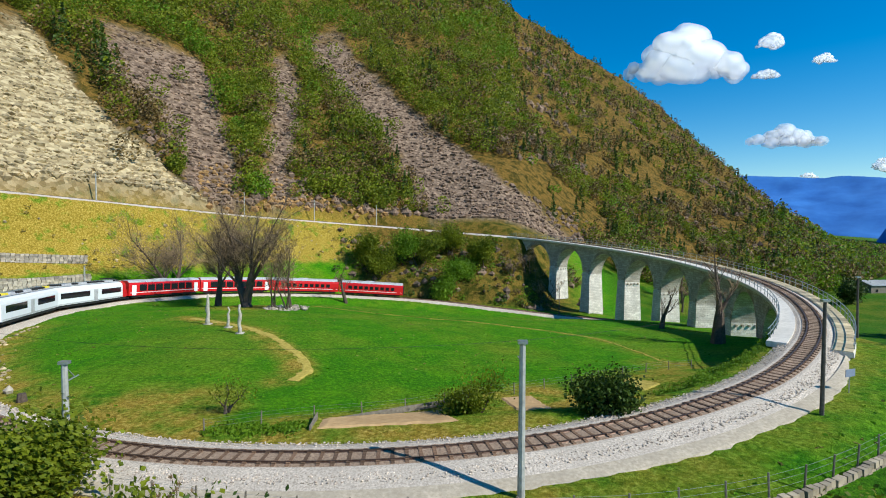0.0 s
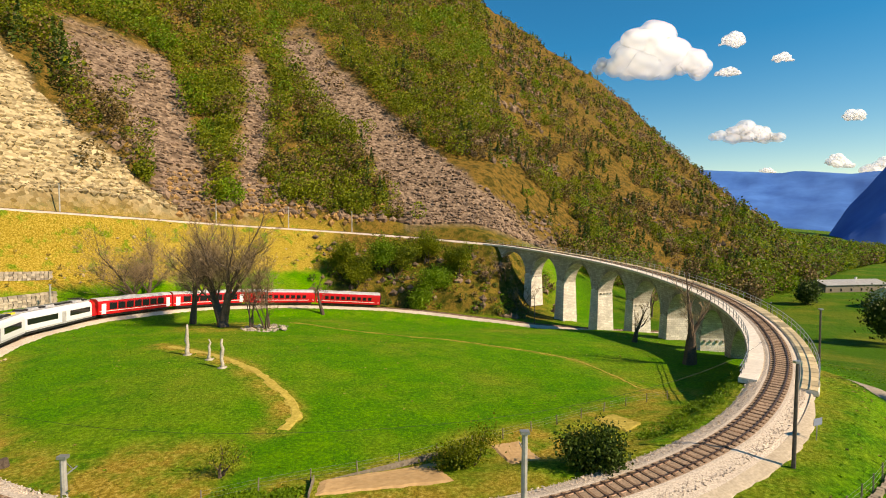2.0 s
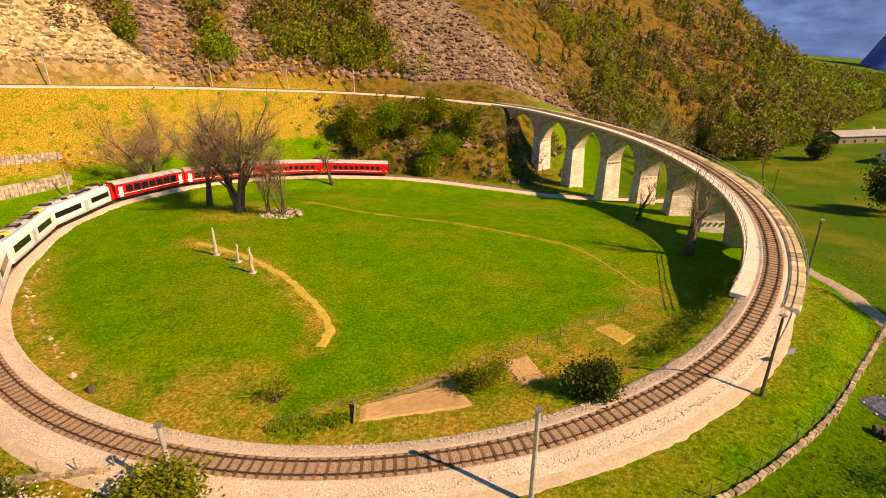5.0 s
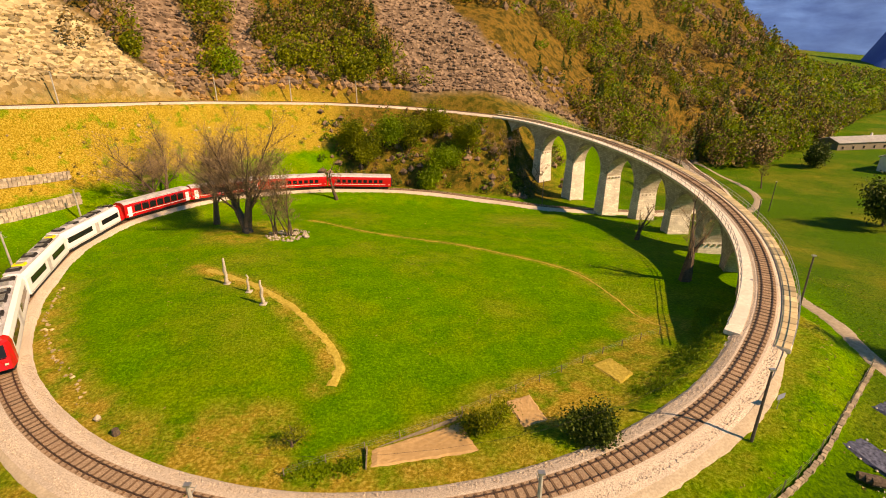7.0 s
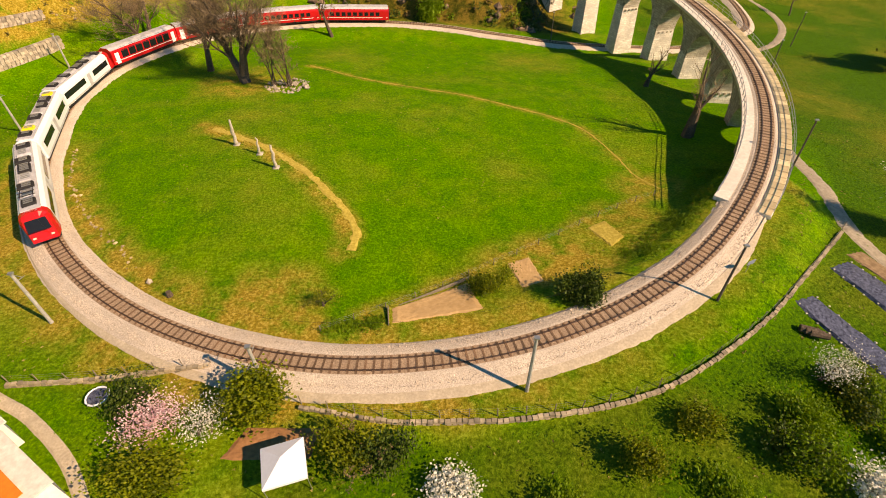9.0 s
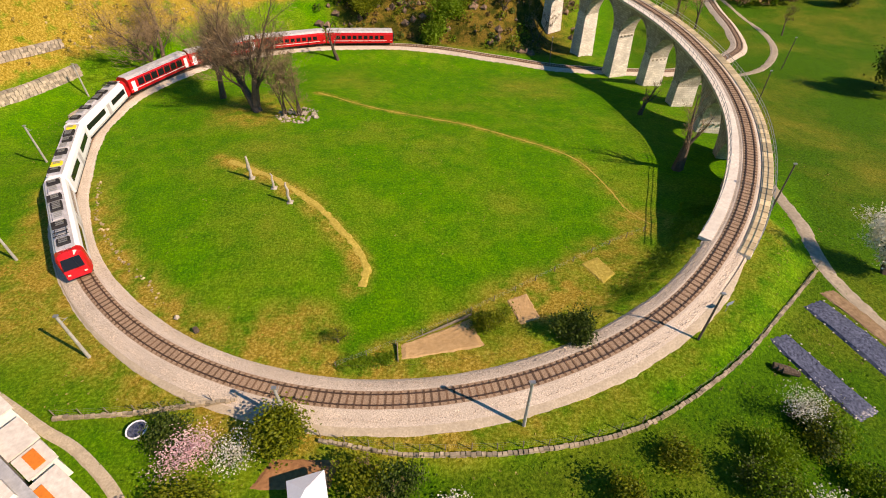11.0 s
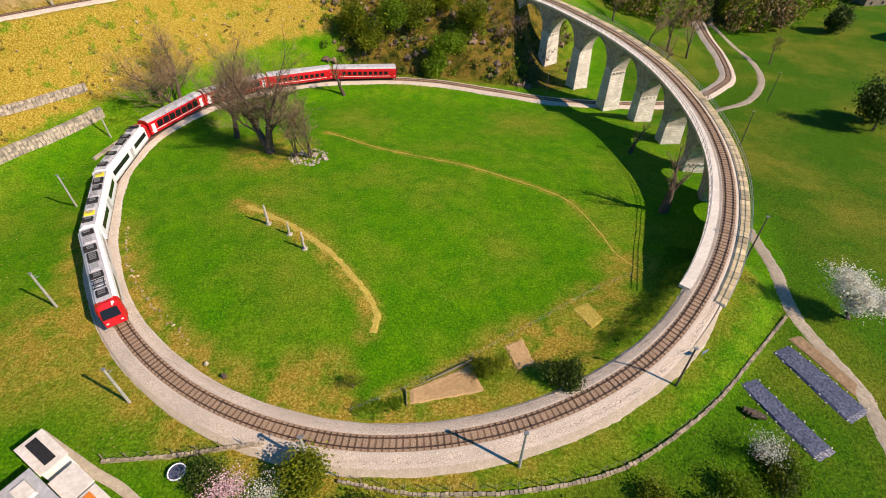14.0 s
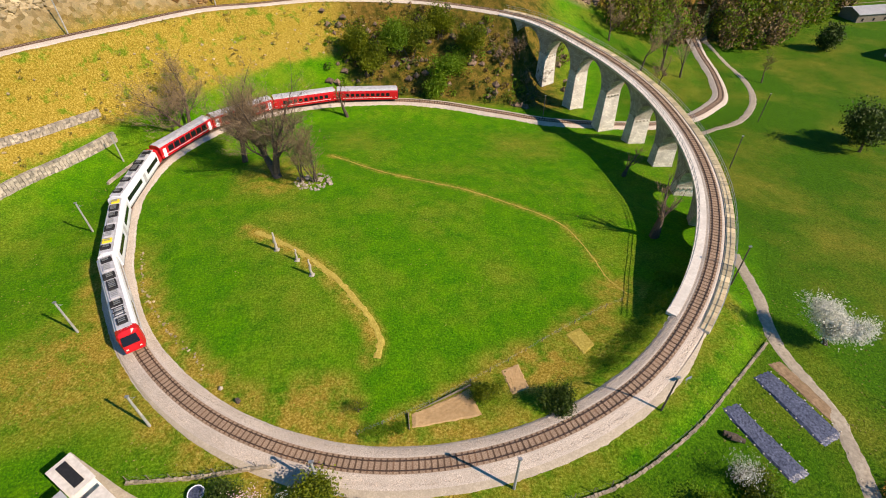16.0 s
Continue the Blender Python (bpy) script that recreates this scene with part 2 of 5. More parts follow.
def ground_material():
    m, t, b = material("meadow_and_mountain", 0.95)
    b.inputs["Specular IOR Level"].default_value = 0.1
    at = t.nodes.new("ShaderNodeAttribute")
    at.attribute_name = "zone"
    sp = t.nodes.new("ShaderNodeSeparateColor")
    t.links.new(at.outputs["Color"], sp.inputs[0])
    fine, mid, wide = noise_of(t, 3.2, 8, 0.75), noise_of(t, 0.35, 6, 0.65), noise_of(t, 0.05, 5, 0.6)
    green = ramp(t, fine, [(0.36, (0.01, 0.06, 0.001)), (0.5, (0.045, 0.19, 0.0025)), (0.64, (0.15, 0.4, 0.005))])
    lush = ramp(t, mid, [(0.35, (0.02, 0.14, 0.0015)), (0.65, (0.125, 0.28, 0.004))])
    green = blend(t, 0.4, green, lush)
    deep = ramp(t, fine, [(0.34, (0.012, 0.05, 0.0012)), (0.5, (0.035, 0.12, 0.0025)), (0.66, (0.09, 0.2, 0.005))])
    green = blend(t, at.outputs["Alpha"], green, deep)
    dry = ramp(t, fine, [(0.34, (0.12, 0.09, 0.008)), (0.5, (0.32, 0.225, 0.028)), (0.66, (0.58, 0.44, 0.11))])
    patches = ramp(t, wide, [(0.46, (0.0,) * 3), (0.72, (0.75,) * 3)])
    worn = blend(t, mid, (0.0, 0.0, 0.0), patches)
    c = blend(t, worn, green, dry)
    edge = blend(t, 1.0, at.outputs["Vector"], ramp(t, mid, [(0.36, (0.2,) * 3), (0.6, (1.2,) * 3)]), "MULTIPLY")
    axes = t.nodes.new("ShaderNodeSeparateXYZ")
    t.links.new(edge, axes.inputs[0])
    edge = axes.outputs[2]
    c = blend(t, edge, c, dry)
    brush = ramp(t, mid, [(0.3, (0.022, 0.026, 0.004)), (0.46, (0.085, 0.062, 0.011)), (0.56, (0.2, 0.115, 0.026)), (0.7, (0.055, 0.06, 0.007))])
    brush = blend(t, 0.6, brush, ramp(t, fine, [(0.36, (0.3,) * 3), (0.64, (1.55,) * 3)]), "MULTIPLY")
    c = blend(t, sp.outputs[0], c, brush)
    co = t.nodes.new("ShaderNodeTexCoord")
    v = node(t, "ShaderNodeTexVoronoi", Scale=0.9)
    t.links.new(co.outputs["Object"], v.inputs["Vector"])
    stones = ramp(t, v.outputs["Color"], [(0.1, (0.085, 0.055, 0.038)), (0.5, (0.185, 0.13, 0.092)), (0.9, (0.31, 0.22, 0.155))])
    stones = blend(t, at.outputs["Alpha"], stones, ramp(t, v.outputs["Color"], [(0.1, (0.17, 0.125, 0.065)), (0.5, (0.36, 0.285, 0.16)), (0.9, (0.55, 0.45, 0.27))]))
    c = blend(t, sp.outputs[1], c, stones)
    t.links.new(c, b.inputs["Base Color"])
    h = blend(t, sp.outputs[1], fine, v.outputs["Distance"])
    bump(t, b, h, 0.8, 0.35)
    return m


M_GROUND = ground_material()
M_BALLAST = speckled("ballast", (0.27, 0.225, 0.18), (0.82, 0.71, 0.59), 9.0, 0.95, relief=0.6, depth=0.06, big=0.03)
M_STONE_CHIP = speckled("ballast_stone", (0.34, 0.285, 0.23), (0.82, 0.71, 0.6), 5.0, 0.95, relief=0, island=True)
M_PATH = speckled("path_gravel", (0.36, 0.3, 0.215), (0.6, 0.51, 0.39), 5.0, 0.95, relief=0.5, depth=0.05)
M_ROAD = speckled("dirt_road", (0.24, 0.2, 0.15), (0.46, 0.4, 0.31), 2.0, 0.95, relief=0.5, depth=0.08)
M_RAIL = speckled("rusty_rail", (0.06, 0.035, 0.025), (0.2, 0.13, 0.1), 6.0, 0.5, 0.6, relief=0)
M_BETWEEN = speckled("rust_stained_ballast", (0.2, 0.13, 0.085), (0.5, 0.36, 0.25), 7.0, 0.95, relief=0.9, depth=0.1, big=0.05)
M_SLEEPER = speckled("sleeper", (0.1, 0.06, 0.038), (0.27, 0.17, 0.11), 9.0, 0.9, relief=0.3, random_object=True)
M_SLEEPERS = speckled("sleeper_row", (0.1, 0.06, 0.038), (0.27, 0.17, 0.11), 9.0, 0.9, relief=0.3, island=True)
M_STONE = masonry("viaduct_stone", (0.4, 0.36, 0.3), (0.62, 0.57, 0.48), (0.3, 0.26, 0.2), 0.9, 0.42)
# viaduct stone again, colour raised to paint the sun on the piers
M_PIER_SUNLIT = masonry("sunlit_pier_stone", (0.66, 0.61, 0.53), (0.88, 0.83, 0.74), (0.5, 0.45, 0.38), 0.9, 0.42)
M_COPING = speckled("coping_concrete", (0.58, 0.53, 0.46), (0.8, 0.75, 0.67), 2.5, 0.85, relief=0.2)
M_SLAB = speckled("walkway_slab", (0.48, 0.4, 0.25), (0.68, 0.57, 0.37), 2.0, 0.9, relief=0.2, random_object=True)
M_STEEL = plain("galvanised_steel", (0.36, 0.38, 0.38), 0.45, 0.7)
M_POLE = speckled("weathered_pole", (0.3, 0.3, 0.28), (0.55, 0.54, 0.5), 3.0, 0.7, 0.2, relief=0.1)
M_DARKPOLE = speckled("dark_wooden_pole", (0.05, 0.045, 0.04), (0.14, 0.12, 0.1), 4.0, 0.8, relief=0.2)
M_WHITE = plain("white_train_paint", (0.78, 0.8, 0.85), 0.25, vary=0.04)
M_RED = plain("red_train_paint", (0.55, 0.015, 0.02), 0.25, vary=0.08)
M_ROOFGREY = speckled("grey_train_roof", (0.36, 0.36, 0.38), (0.6, 0.6, 0.63), 2.0, 0.6, relief=0.1)
M_GLASS = plain("dark_window_glass", (0.012, 0.014, 0.018), 0.08, vary=0.1)
M_BLACK = plain("black_underframe", (0.02, 0.02, 0.022), 0.7, vary=0.3)
M_YELLOW = plain("yellow_panel", (0.75, 0.6, 0.05), 0.5)
M_BARK = speckled("bark", (0.045, 0.032, 0.024), (0.16, 0.12, 0.09), 5.0, 0.95, relief=0.6)
M_LEAF = leafy("spring_leaves", (0.05, 0.09, 0.004), (0.27, 0.31, 0.014), 0.45, even=0.76)
M_LEAFDARK = leafy("dark_leaves", (0.02, 0.045, 0.005), (0.075, 0.125, 0.012))
M_LEAFBRIGHT = leafy("bright_leaves", (0.075, 0.16, 0.004), (0.2, 0.34, 0.014), 0.45, even=0.76)
M_BLADES = leafy("grass_blades", (0.05, 0.17, 0.003), (0.16, 0.34, 0.008), 0.4)
M_LEAFBROWN = leafy("brown_buds", (0.045, 0.03, 0.011), (0.22, 0.145, 0.045), 0.1)
M_TWIG = speckled("bare_twigs", (0.16, 0.11, 0.065), (0.4, 0.29, 0.17), 2.0, 0.95, relief=0, island=True)
M_BLOSSOM = leafy("white_blossom", (0.5, 0.5, 0.42), (0.85, 0.83, 0.76))
M_PINK = leafy("pink_blossom", (0.55, 0.28, 0.32), (0.85, 0.66, 0.68))
M_ROCK = speckled("scree_rock", (0.105, 0.07, 0.05), (0.32, 0.225, 0.165), 1.2, 0.95, relief=0.5, depth=0.1, island=True)
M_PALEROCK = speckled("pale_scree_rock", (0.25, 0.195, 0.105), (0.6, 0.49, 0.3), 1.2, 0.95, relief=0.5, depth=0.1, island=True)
# brown-grey, somewhat darker than the dry wall stone below
M_DARKWALL = speckled("darker_wall_stone", (0.2, 0.17, 0.12), (0.5, 0.43, 0.32), 1.5, 0.95, relief=0.5, island=True)
M_WALLSTONE = speckled("dry_wall_stone", (0.26, 0.22, 0.17), (0.58, 0.52, 0.43), 1.5, 0.95, relief=0.5, island=True)
M_SOIL = speckled("bare_soil", (0.42, 0.26, 0.115), (0.62, 0.41, 0.205), 2.2, 0.95, relief=0.4)
# pale blue-grey flecks paint highlights into the film's colour
M_FILM = speckled("black_mulch_film", (0.015, 0.018, 0.03), (0.15, 0.17, 0.25), 3.5, 0.25, relief=0.9, depth=0.08)
M_WOOD = speckled("grey_fence_wood", (0.12, 0.1, 0.08), (0.3, 0.26, 0.2), 5.0, 0.9, relief=0.3)
M_STATUE = speckled("pale_carved_stone", (0.3, 0.27, 0.22), (0.58, 0.53, 0.45), 4.0, 0.85, relief=0.4)
M_ROOFSLAB = speckled("stone_roof", (0.3, 0.31, 0.32), (0.52, 0.53, 0.54), 2.0, 0.85, relief=0.4)
M_PLASTER = speckled("white_plaster", (0.66, 0.65, 0.62), (0.84, 0.83, 0.8), 1.2, 0.9, relief=0.1)
M_ORANGE = plain("orange_awning", (0.72, 0.2, 0.03), 0.7)
M_CLOUD = leafy("cloud", (0.93, 0.94, 0.96), (0.97, 0.97, 0.98), 0.5)
cloud_glow = M_CLOUD.node_tree.nodes["Principled BSDF"]        # added glow standing in for light scattered inside the far clouds
cloud_glow.inputs["Emission Color"].default_value, cloud_glow.inputs["Emission Strength"].default_value = (0.9, 0.95, 1, 1), 0.42
M_VEIL = leafy("cloud_veil", (0.93, 0.94, 0.96), (0.97, 0.97, 0.98), 0.5)
clear = M_VEIL.node_tree.nodes.new("ShaderNodeBsdfTransparent")
thin = node(M_VEIL.node_tree, "ShaderNodeMixShader", Fac=0.72)
M_VEIL.node_tree.links.new(M_VEIL.node_tree.nodes["Mix Shader"].outputs[0], thin.inputs[1])
M_VEIL.node_tree.links.new(clear.outputs[0], thin.inputs[2])
M_VEIL.node_tree.links.new(thin.outputs[0], M_VEIL.node_tree.nodes["Material Output"].inputs[0])
# woods coloured blue to paint in the haze of distance
M_HAZEHILL = speckled("far_hill_painted_haze", (0.015, 0.1, 0.36), (0.05, 0.2, 0.55), 0.006, 1.0, relief=0, big=0.2)
M_TRODDEN = speckled("trodden_dry_grass", (0.3, 0.23, 0.028), (0.62, 0.48, 0.11), 3.0, 0.95, relief=0.4)
M_SIGN = plain("blue_grey_sign", (0.2, 0.24, 0.33), 0.5)


# ---- mesh helpers ----
def mesh_of(name, verts, faces, mat, smooth=False):
    me = bpy.data.meshes.new(name)
    me.from_pydata([tuple(map(float, v)) for v in verts], [], [tuple(map(int, f)) for f in faces])
    for m in (mat if isinstance(mat, (list, tuple)) else [mat]):
        me.materials.append(m)
    if smooth:
        me.polygons.foreach_set("use_smooth", [True] * len(me.polygons))
    me.update()
    return me


class Build:
    """Gathers the faces of one mesh."""
    def __init__(self):
        self.v, self.f = [], []

    def add(self, verts, faces):
        o = len(self.v)
        self.v.extend(verts)
        self.f.extend([tuple(i + o for i in f) for f in faces])

    def box(self, c, size, m=None, taper=1.0):
        x, y, z = (s / 2 for s in size)
        pts = [Vector((sx * x * (taper if sz > 0 else 1), sy * y * (taper if sz > 0 else 1), sz * z)) for sz in (-1, 1) for sx, sy in ((-1, -1), (1, -1), (1, 1), (-1, 1))]
        pts = [p + Vector(c) for p in pts]
        if m is not None:
            pts = [m @ p for p in pts]
        self.add([tuple(p) for p in pts], [(3, 2, 1, 0), (4, 5, 6, 7), (0, 1, 5, 4), (1, 2, 6, 5), (2, 3, 7, 6), (3, 0, 4, 7)])

    def tube(self, pts, radii, sides=6, cap=True):
        pts = [Vector(p) for p in pts]
        rings = []
        for i, p in enumerate(pts):
            d = (pts[min(i + 1, len(pts) - 1)] - pts[max(i - 1, 0)]).normalized()
            a = d.orthogonal().normalized()
            b = d.cross(a)
            rings.append([p + (a * math.cos(k * 2 * math.pi / sides) + b * math.sin(k * 2 * math.pi / sides)) * radii[i] for k in range(sides)])
        verts = [tuple(q) for r in rings for q in r]
        faces = [(i * sides + k, i * sides + (k + 1) % sides, (i + 1) * sides + (k + 1) % sides, (i + 1) * sides + k) for i in range(len(pts) - 1) for k in range(sides)]
        if cap:
            faces += [tuple(range(sides))[::-1], tuple((len(pts) - 1) * sides + k for k in range(sides))]
        self.add(verts, faces)

    def prism(self, outline, lo, hi, m=None):
        """An outline in y and z, pushed along x from lo to hi."""
        n = len(outline)
        pts = [Vector((x, y, z)) for x in (lo, hi) for y, z in outline]
        if m is not None:
            pts = [m @ p for p in pts]
        self.add([tuple(p) for p in pts], [(k, (k + 1) % n, n + (k + 1) % n, n + k) for k in range(n)] + [tuple(range(n))[::-1], tuple(range(n, 2 * n))])

    def rock(self, c, size, rng, squash=0.7):
        base = [(0, 0, 1), (0.9, 0, 0.2), (0.2, 0.85, 0.3), (-0.8, 0.4, 0.25), (-0.5, -0.75, 0.2), (0.4, -0.8, 0.15), (0.5, 0.4, -0.7), (-0.5, 0.3, -0.7), (0, -0.5, -0.8)]
        a = rng.uniform(0, 6.3)
        ca, sa = math.cos(a), math.sin(a)
        pts = []
        for x, y, z in base:
            k = size * rng.uniform(0.6, 1.1)
            x, y, z = x * k, y * k, z * k * squash
            pts.append((c[0] + x * ca - y * sa, c[1] + x * sa + y * ca, c[2] + z))
        self.add(pts, [(0, 1, 2), (0, 2, 3), (0, 3, 4), (0, 4, 5), (0, 5, 1), (1, 6, 2), (2, 6, 7), (2, 7, 3), (3, 7, 4), (4, 7, 8), (4, 8, 5), (5, 8, 1), (1, 8, 6), (6, 8, 7)])

    def leaf(self, c, size, rng):
        d = Vector((rng.gauss(0, 1), rng.gauss(0, 1), rng.gauss(0, 1))).normalized()
        a = d.orthogonal().normalized() * size
        b = d.cross(a.normalized()) * size * rng.uniform(0.5, 0.9)
        c = Vector(c)
        self.add([tuple(c - a), tuple(c - b), tuple(c + a + d * size * 0.3), tuple(c + b)], [(0, 1, 2, 3)])

    def twig(self, p, d, length, rng):
        """A thin bare shoot with a side shoot."""
        p = Vector(p)
        d = (d + Vector((rng.gauss(0, 0.6), rng.gauss(0, 0.6), rng.gauss(0.15, 0.5)))).normalized()
        a = d.orthogonal().normalized() * 0.022
        q = p + d * length
        o = (d + Vector((rng.gauss(0, 0.6), rng.gauss(0, 0.6), rng.gauss(0.2, 0.5)))).normalized() * length * 0.55
        m = p + d * length * 0.45
        self.add([tuple(p - a), tuple(p + a), tuple(q), tuple(m - a * 0.8), tuple(m + a * 0.8), tuple(m + o)], [(0, 1, 2), (3, 4, 5)])

    def mesh(self, name, mat, smooth=False):
        return mesh_of(name, self.v, self.f, mat, smooth)


def part(name, b, mat, parent, label="", smooth=False):
    """Links the faces of b as one mesh object under a thing or a part."""
    ob = new(name, b.mesh(name, mat, smooth) if isinstance(b, Build) else b)
    ob.parent = parent
    return tagged(ob, label)


def empty(name, m=None):
    ob = new(name)
    if m is not None:
        ob.matrix_world = m
        ob.matrix_basis = m
    return ob


TANGENT = np.gradient(TRACK[:, :2], axis=0)
TANGENT /= np.linalg.norm(TANGENT, axis=1)[:, None]
INWARD = np.stack([-TANGENT[:, 1], TANGENT[:, 0]], 1)


def on_track(i, side, up):
    return (TRACK[i, 0] + INWARD[i, 0] * side, TRACK[i, 1] + INWARD[i, 1] * side, TRACK[i, 2] + up)


def sweep(i0, i1, profile, step=1, closed=True):
    """A profile of (side, up) pushed along the line; the profile may be a function of the index."""
    b = Build()
    idx = list(range(i0, i1, step)) + [i1]
    n = 0
    for i in idx:
        pr = profile(i) if callable(profile) else profile
        n = len(pr)
        b.v.extend(on_track(i, s, u) for s, u in pr)
    m = n if closed else n - 1
    for r in range(len(idx) - 1):
        b.f.extend((r * n + k, r * n + (k + 1) % n, (r + 1) * n + (k + 1) % n, (r + 1) * n + k) for k in range(m))
    if closed:
        b.f += [tuple(range(n))[::-1], tuple((len(idx) - 1) * n + k for k in range(n))]
    return b


def track_pose(i):
    """A pose on the line: x along it, y inward."""
    i = int(i)
    t, n = TANGENT[i], INWARD[i]
    m = Matrix(((t[0], n[0], 0, TRACK[i, 0]), (t[1], n[1], 0, TRACK[i, 1]), (0, 0, 1, TRACK[i, 2]), (0, 0, 0, 1)))
    return m


def structure(name, b, mat, label, category, smooth=False):
    ob = new(name, b.mesh(name, mat, smooth) if isinstance(b, Build) else b)
    return tagged(ob, label, category, kind="structure")


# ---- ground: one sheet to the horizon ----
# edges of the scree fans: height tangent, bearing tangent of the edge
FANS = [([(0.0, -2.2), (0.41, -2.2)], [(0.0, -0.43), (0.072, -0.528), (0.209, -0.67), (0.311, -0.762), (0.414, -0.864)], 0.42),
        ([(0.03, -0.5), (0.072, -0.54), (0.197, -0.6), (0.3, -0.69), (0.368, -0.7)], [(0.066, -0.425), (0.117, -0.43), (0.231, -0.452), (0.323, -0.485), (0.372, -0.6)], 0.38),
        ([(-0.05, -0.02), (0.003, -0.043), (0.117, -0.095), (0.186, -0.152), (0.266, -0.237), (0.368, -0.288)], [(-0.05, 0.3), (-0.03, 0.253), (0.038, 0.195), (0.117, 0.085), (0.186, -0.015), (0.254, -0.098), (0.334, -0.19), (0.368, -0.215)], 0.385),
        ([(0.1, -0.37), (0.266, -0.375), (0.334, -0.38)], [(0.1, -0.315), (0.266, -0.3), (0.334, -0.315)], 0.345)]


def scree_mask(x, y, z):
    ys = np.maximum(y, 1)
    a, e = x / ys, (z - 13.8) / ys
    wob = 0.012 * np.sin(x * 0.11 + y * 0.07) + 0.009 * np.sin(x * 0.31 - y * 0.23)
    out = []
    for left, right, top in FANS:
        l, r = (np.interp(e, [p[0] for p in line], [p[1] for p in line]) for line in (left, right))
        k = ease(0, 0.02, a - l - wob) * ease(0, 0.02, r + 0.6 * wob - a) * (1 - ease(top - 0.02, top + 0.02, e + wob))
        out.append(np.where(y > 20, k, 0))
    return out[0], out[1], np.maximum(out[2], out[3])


def mountain_part(x, y):
    r, az = np.hypot(x, y), np.degrees(np.arctan2(x, y))
    return ease(-1.5, 5, r - np.interp(az, FOOT_AZ, FOOT_D)) * ((az > -88) & (az < 60)) * (1 - ease(34.5, 38, az))


MEADOW_PATH = smooth_line([(-12.9, 39.8), (-12.6, 43), (-14.3, 47), (-17.7, 52), (-21.3, 56.5), (-26, 61), (-31, 65), (-37.8, 69.4)], 0.4)
FENCE_LINE = smooth_line([(-14.5, 28.6), (-8.4, 31.2), (-3, 34.2), (4.6, 38.6), (10, 42), (15, 45), (20, 47.8), (25.3, 50.4)], 0.5)
DIRT_LINE = smooth_line([(-27, 99), (-14.6, 91.3), (0, 85.2), (11, 78.6), (19.7, 71.7), (23, 62.6), (24.6, 54.5), (26.5, 51)], 0.5)


def dist_to(line, x, y):
    d = np.full(x.shape, 1e9)
    for px, py in line[:, :2]:
        d = np.minimum(d, (x - px) ** 2 + (y - py) ** 2)
    return np.sqrt(d)


def make_ground():
    turns = 620
    radii = list(np.arange(0.9, 112, 0.9))
    while radii[-1] < 4300:
        radii.append(radii[-1] * 1.017 + 0.2)
    radii = np.array(radii)
    th = np.arange(turns) * 2 * math.pi / turns
    x = (-8 + radii[:, None] * np.sin(th)).ravel()
    y = (70 + radii[:, None] * np.cos(th)).ravel()
    z = ground_z(x, y)
    mt = mountain_part(x, y)
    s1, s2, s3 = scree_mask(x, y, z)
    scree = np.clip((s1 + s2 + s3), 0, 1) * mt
    r = np.hypot(x, y)
    for i in np.where(mt > 0.02)[0]:
        p = Vector((x[i], y[i], z[i] * 0.6))
        a = noise.fractal(p / 42, 1.0, 2.1, 5) * 7 + abs(noise.noise(p / 16)) * 5 * (1 - scree[i]) + noise.noise(p / 5) * 1.3
        z[i] += a * mt[i] * (0.35 + 0.65 * min(1, max(0, (r[i] - 200) / 150))) * (1 - 0.7 * scree[i])
    near = np.where((mt < 0.5) & (np.hypot(x + 8, y - 70) < 200))[0]
    for i in near:
        p = Vector((x[i], y[i], 0))
        z[i] += noise.noise(p / 7) * 0.12 + noise.noise(p / 2.3) * 0.05
    dry = np.zeros_like(x)
    nb = np.where(np.hypot(x + 8, y - 70) < 230)[0]
    xs, ys = x[nb], y[nb]
    k = 0.9 * (1 - ease(0.5, 2.6, dist_to(MEADOW_PATH[::3], xs + 0.8, ys))) + 0.6 * (1 - ease(0.4, 1.6, dist_to(DIRT_LINE[::3], xs, ys)))
    front = ON_GROUND
    dt = dist_to(front[::4], xs, ys)
    k = np.maximum(k, (0.95 - 0.55 * ease(-5, 15, xs)) * (1 - ease(3.8, 8.2, dt)) * (1 - ease(50, 75, ys)))
    k = np.maximum(k, 0.75 * (1 - ease(0.3, 2.2, dist_to(FENCE_LINE[::3], xs, ys))))
    k = np.maximum(k, 0.7 * (1 - ease(2, 5, np.hypot((xs - 25) * 0.7, ys - 53))))
    k = np.maximum(k, 0.7 * (1 - ease(4, 8, np.hypot(xs + 36, (ys - 88) * 0.8))))
    up = ease(2.6, 5.5, z[nb])                               # the sunny slope under the upper line
    slope = up * (1 - ease(-18, -8, xs) * ease(126, 134, ys))
    k = np.maximum(k, 0.95 * (1 - ease(4, 11, np.hypot(xs - 9, (ys - 37) * 1.5))))
    k = np.maximum(k, 0.7 * (1 - ease(3, 7, np.hypot(xs - 18, ys - 43.5))))
    k = np.maximum(k, 0.9 * (1 - ease(3, 8, np.hypot(xs + 20, ys - 32))))
    k = np.maximum(k, 0.6 * (1 - ease(5, 12, np.hypot(xs + 37, ys - 89))))
    k = np.maximum(k, 0.8 * (1 - ease(5, 14, np.hypot(xs + 55, ys - 40))))
    dry[nb] = np.maximum(np.clip(k, 0, 1), 1.6 * slope)
    bank = ease(-34, -24, xs) * (1 - ease(30, 46, xs)) * ease(133, 139, ys + 0.12 * xs) * (1 - ease(-3, 3, ys - 190))
    mt[nb] = np.maximum(mt[nb], 0.9 * bank)
    n = len(radii)
    verts = np.c_[x, y, z]
    faces = []
    for i in range(n - 1):
        o, q = i * turns, (i + 1) * turns
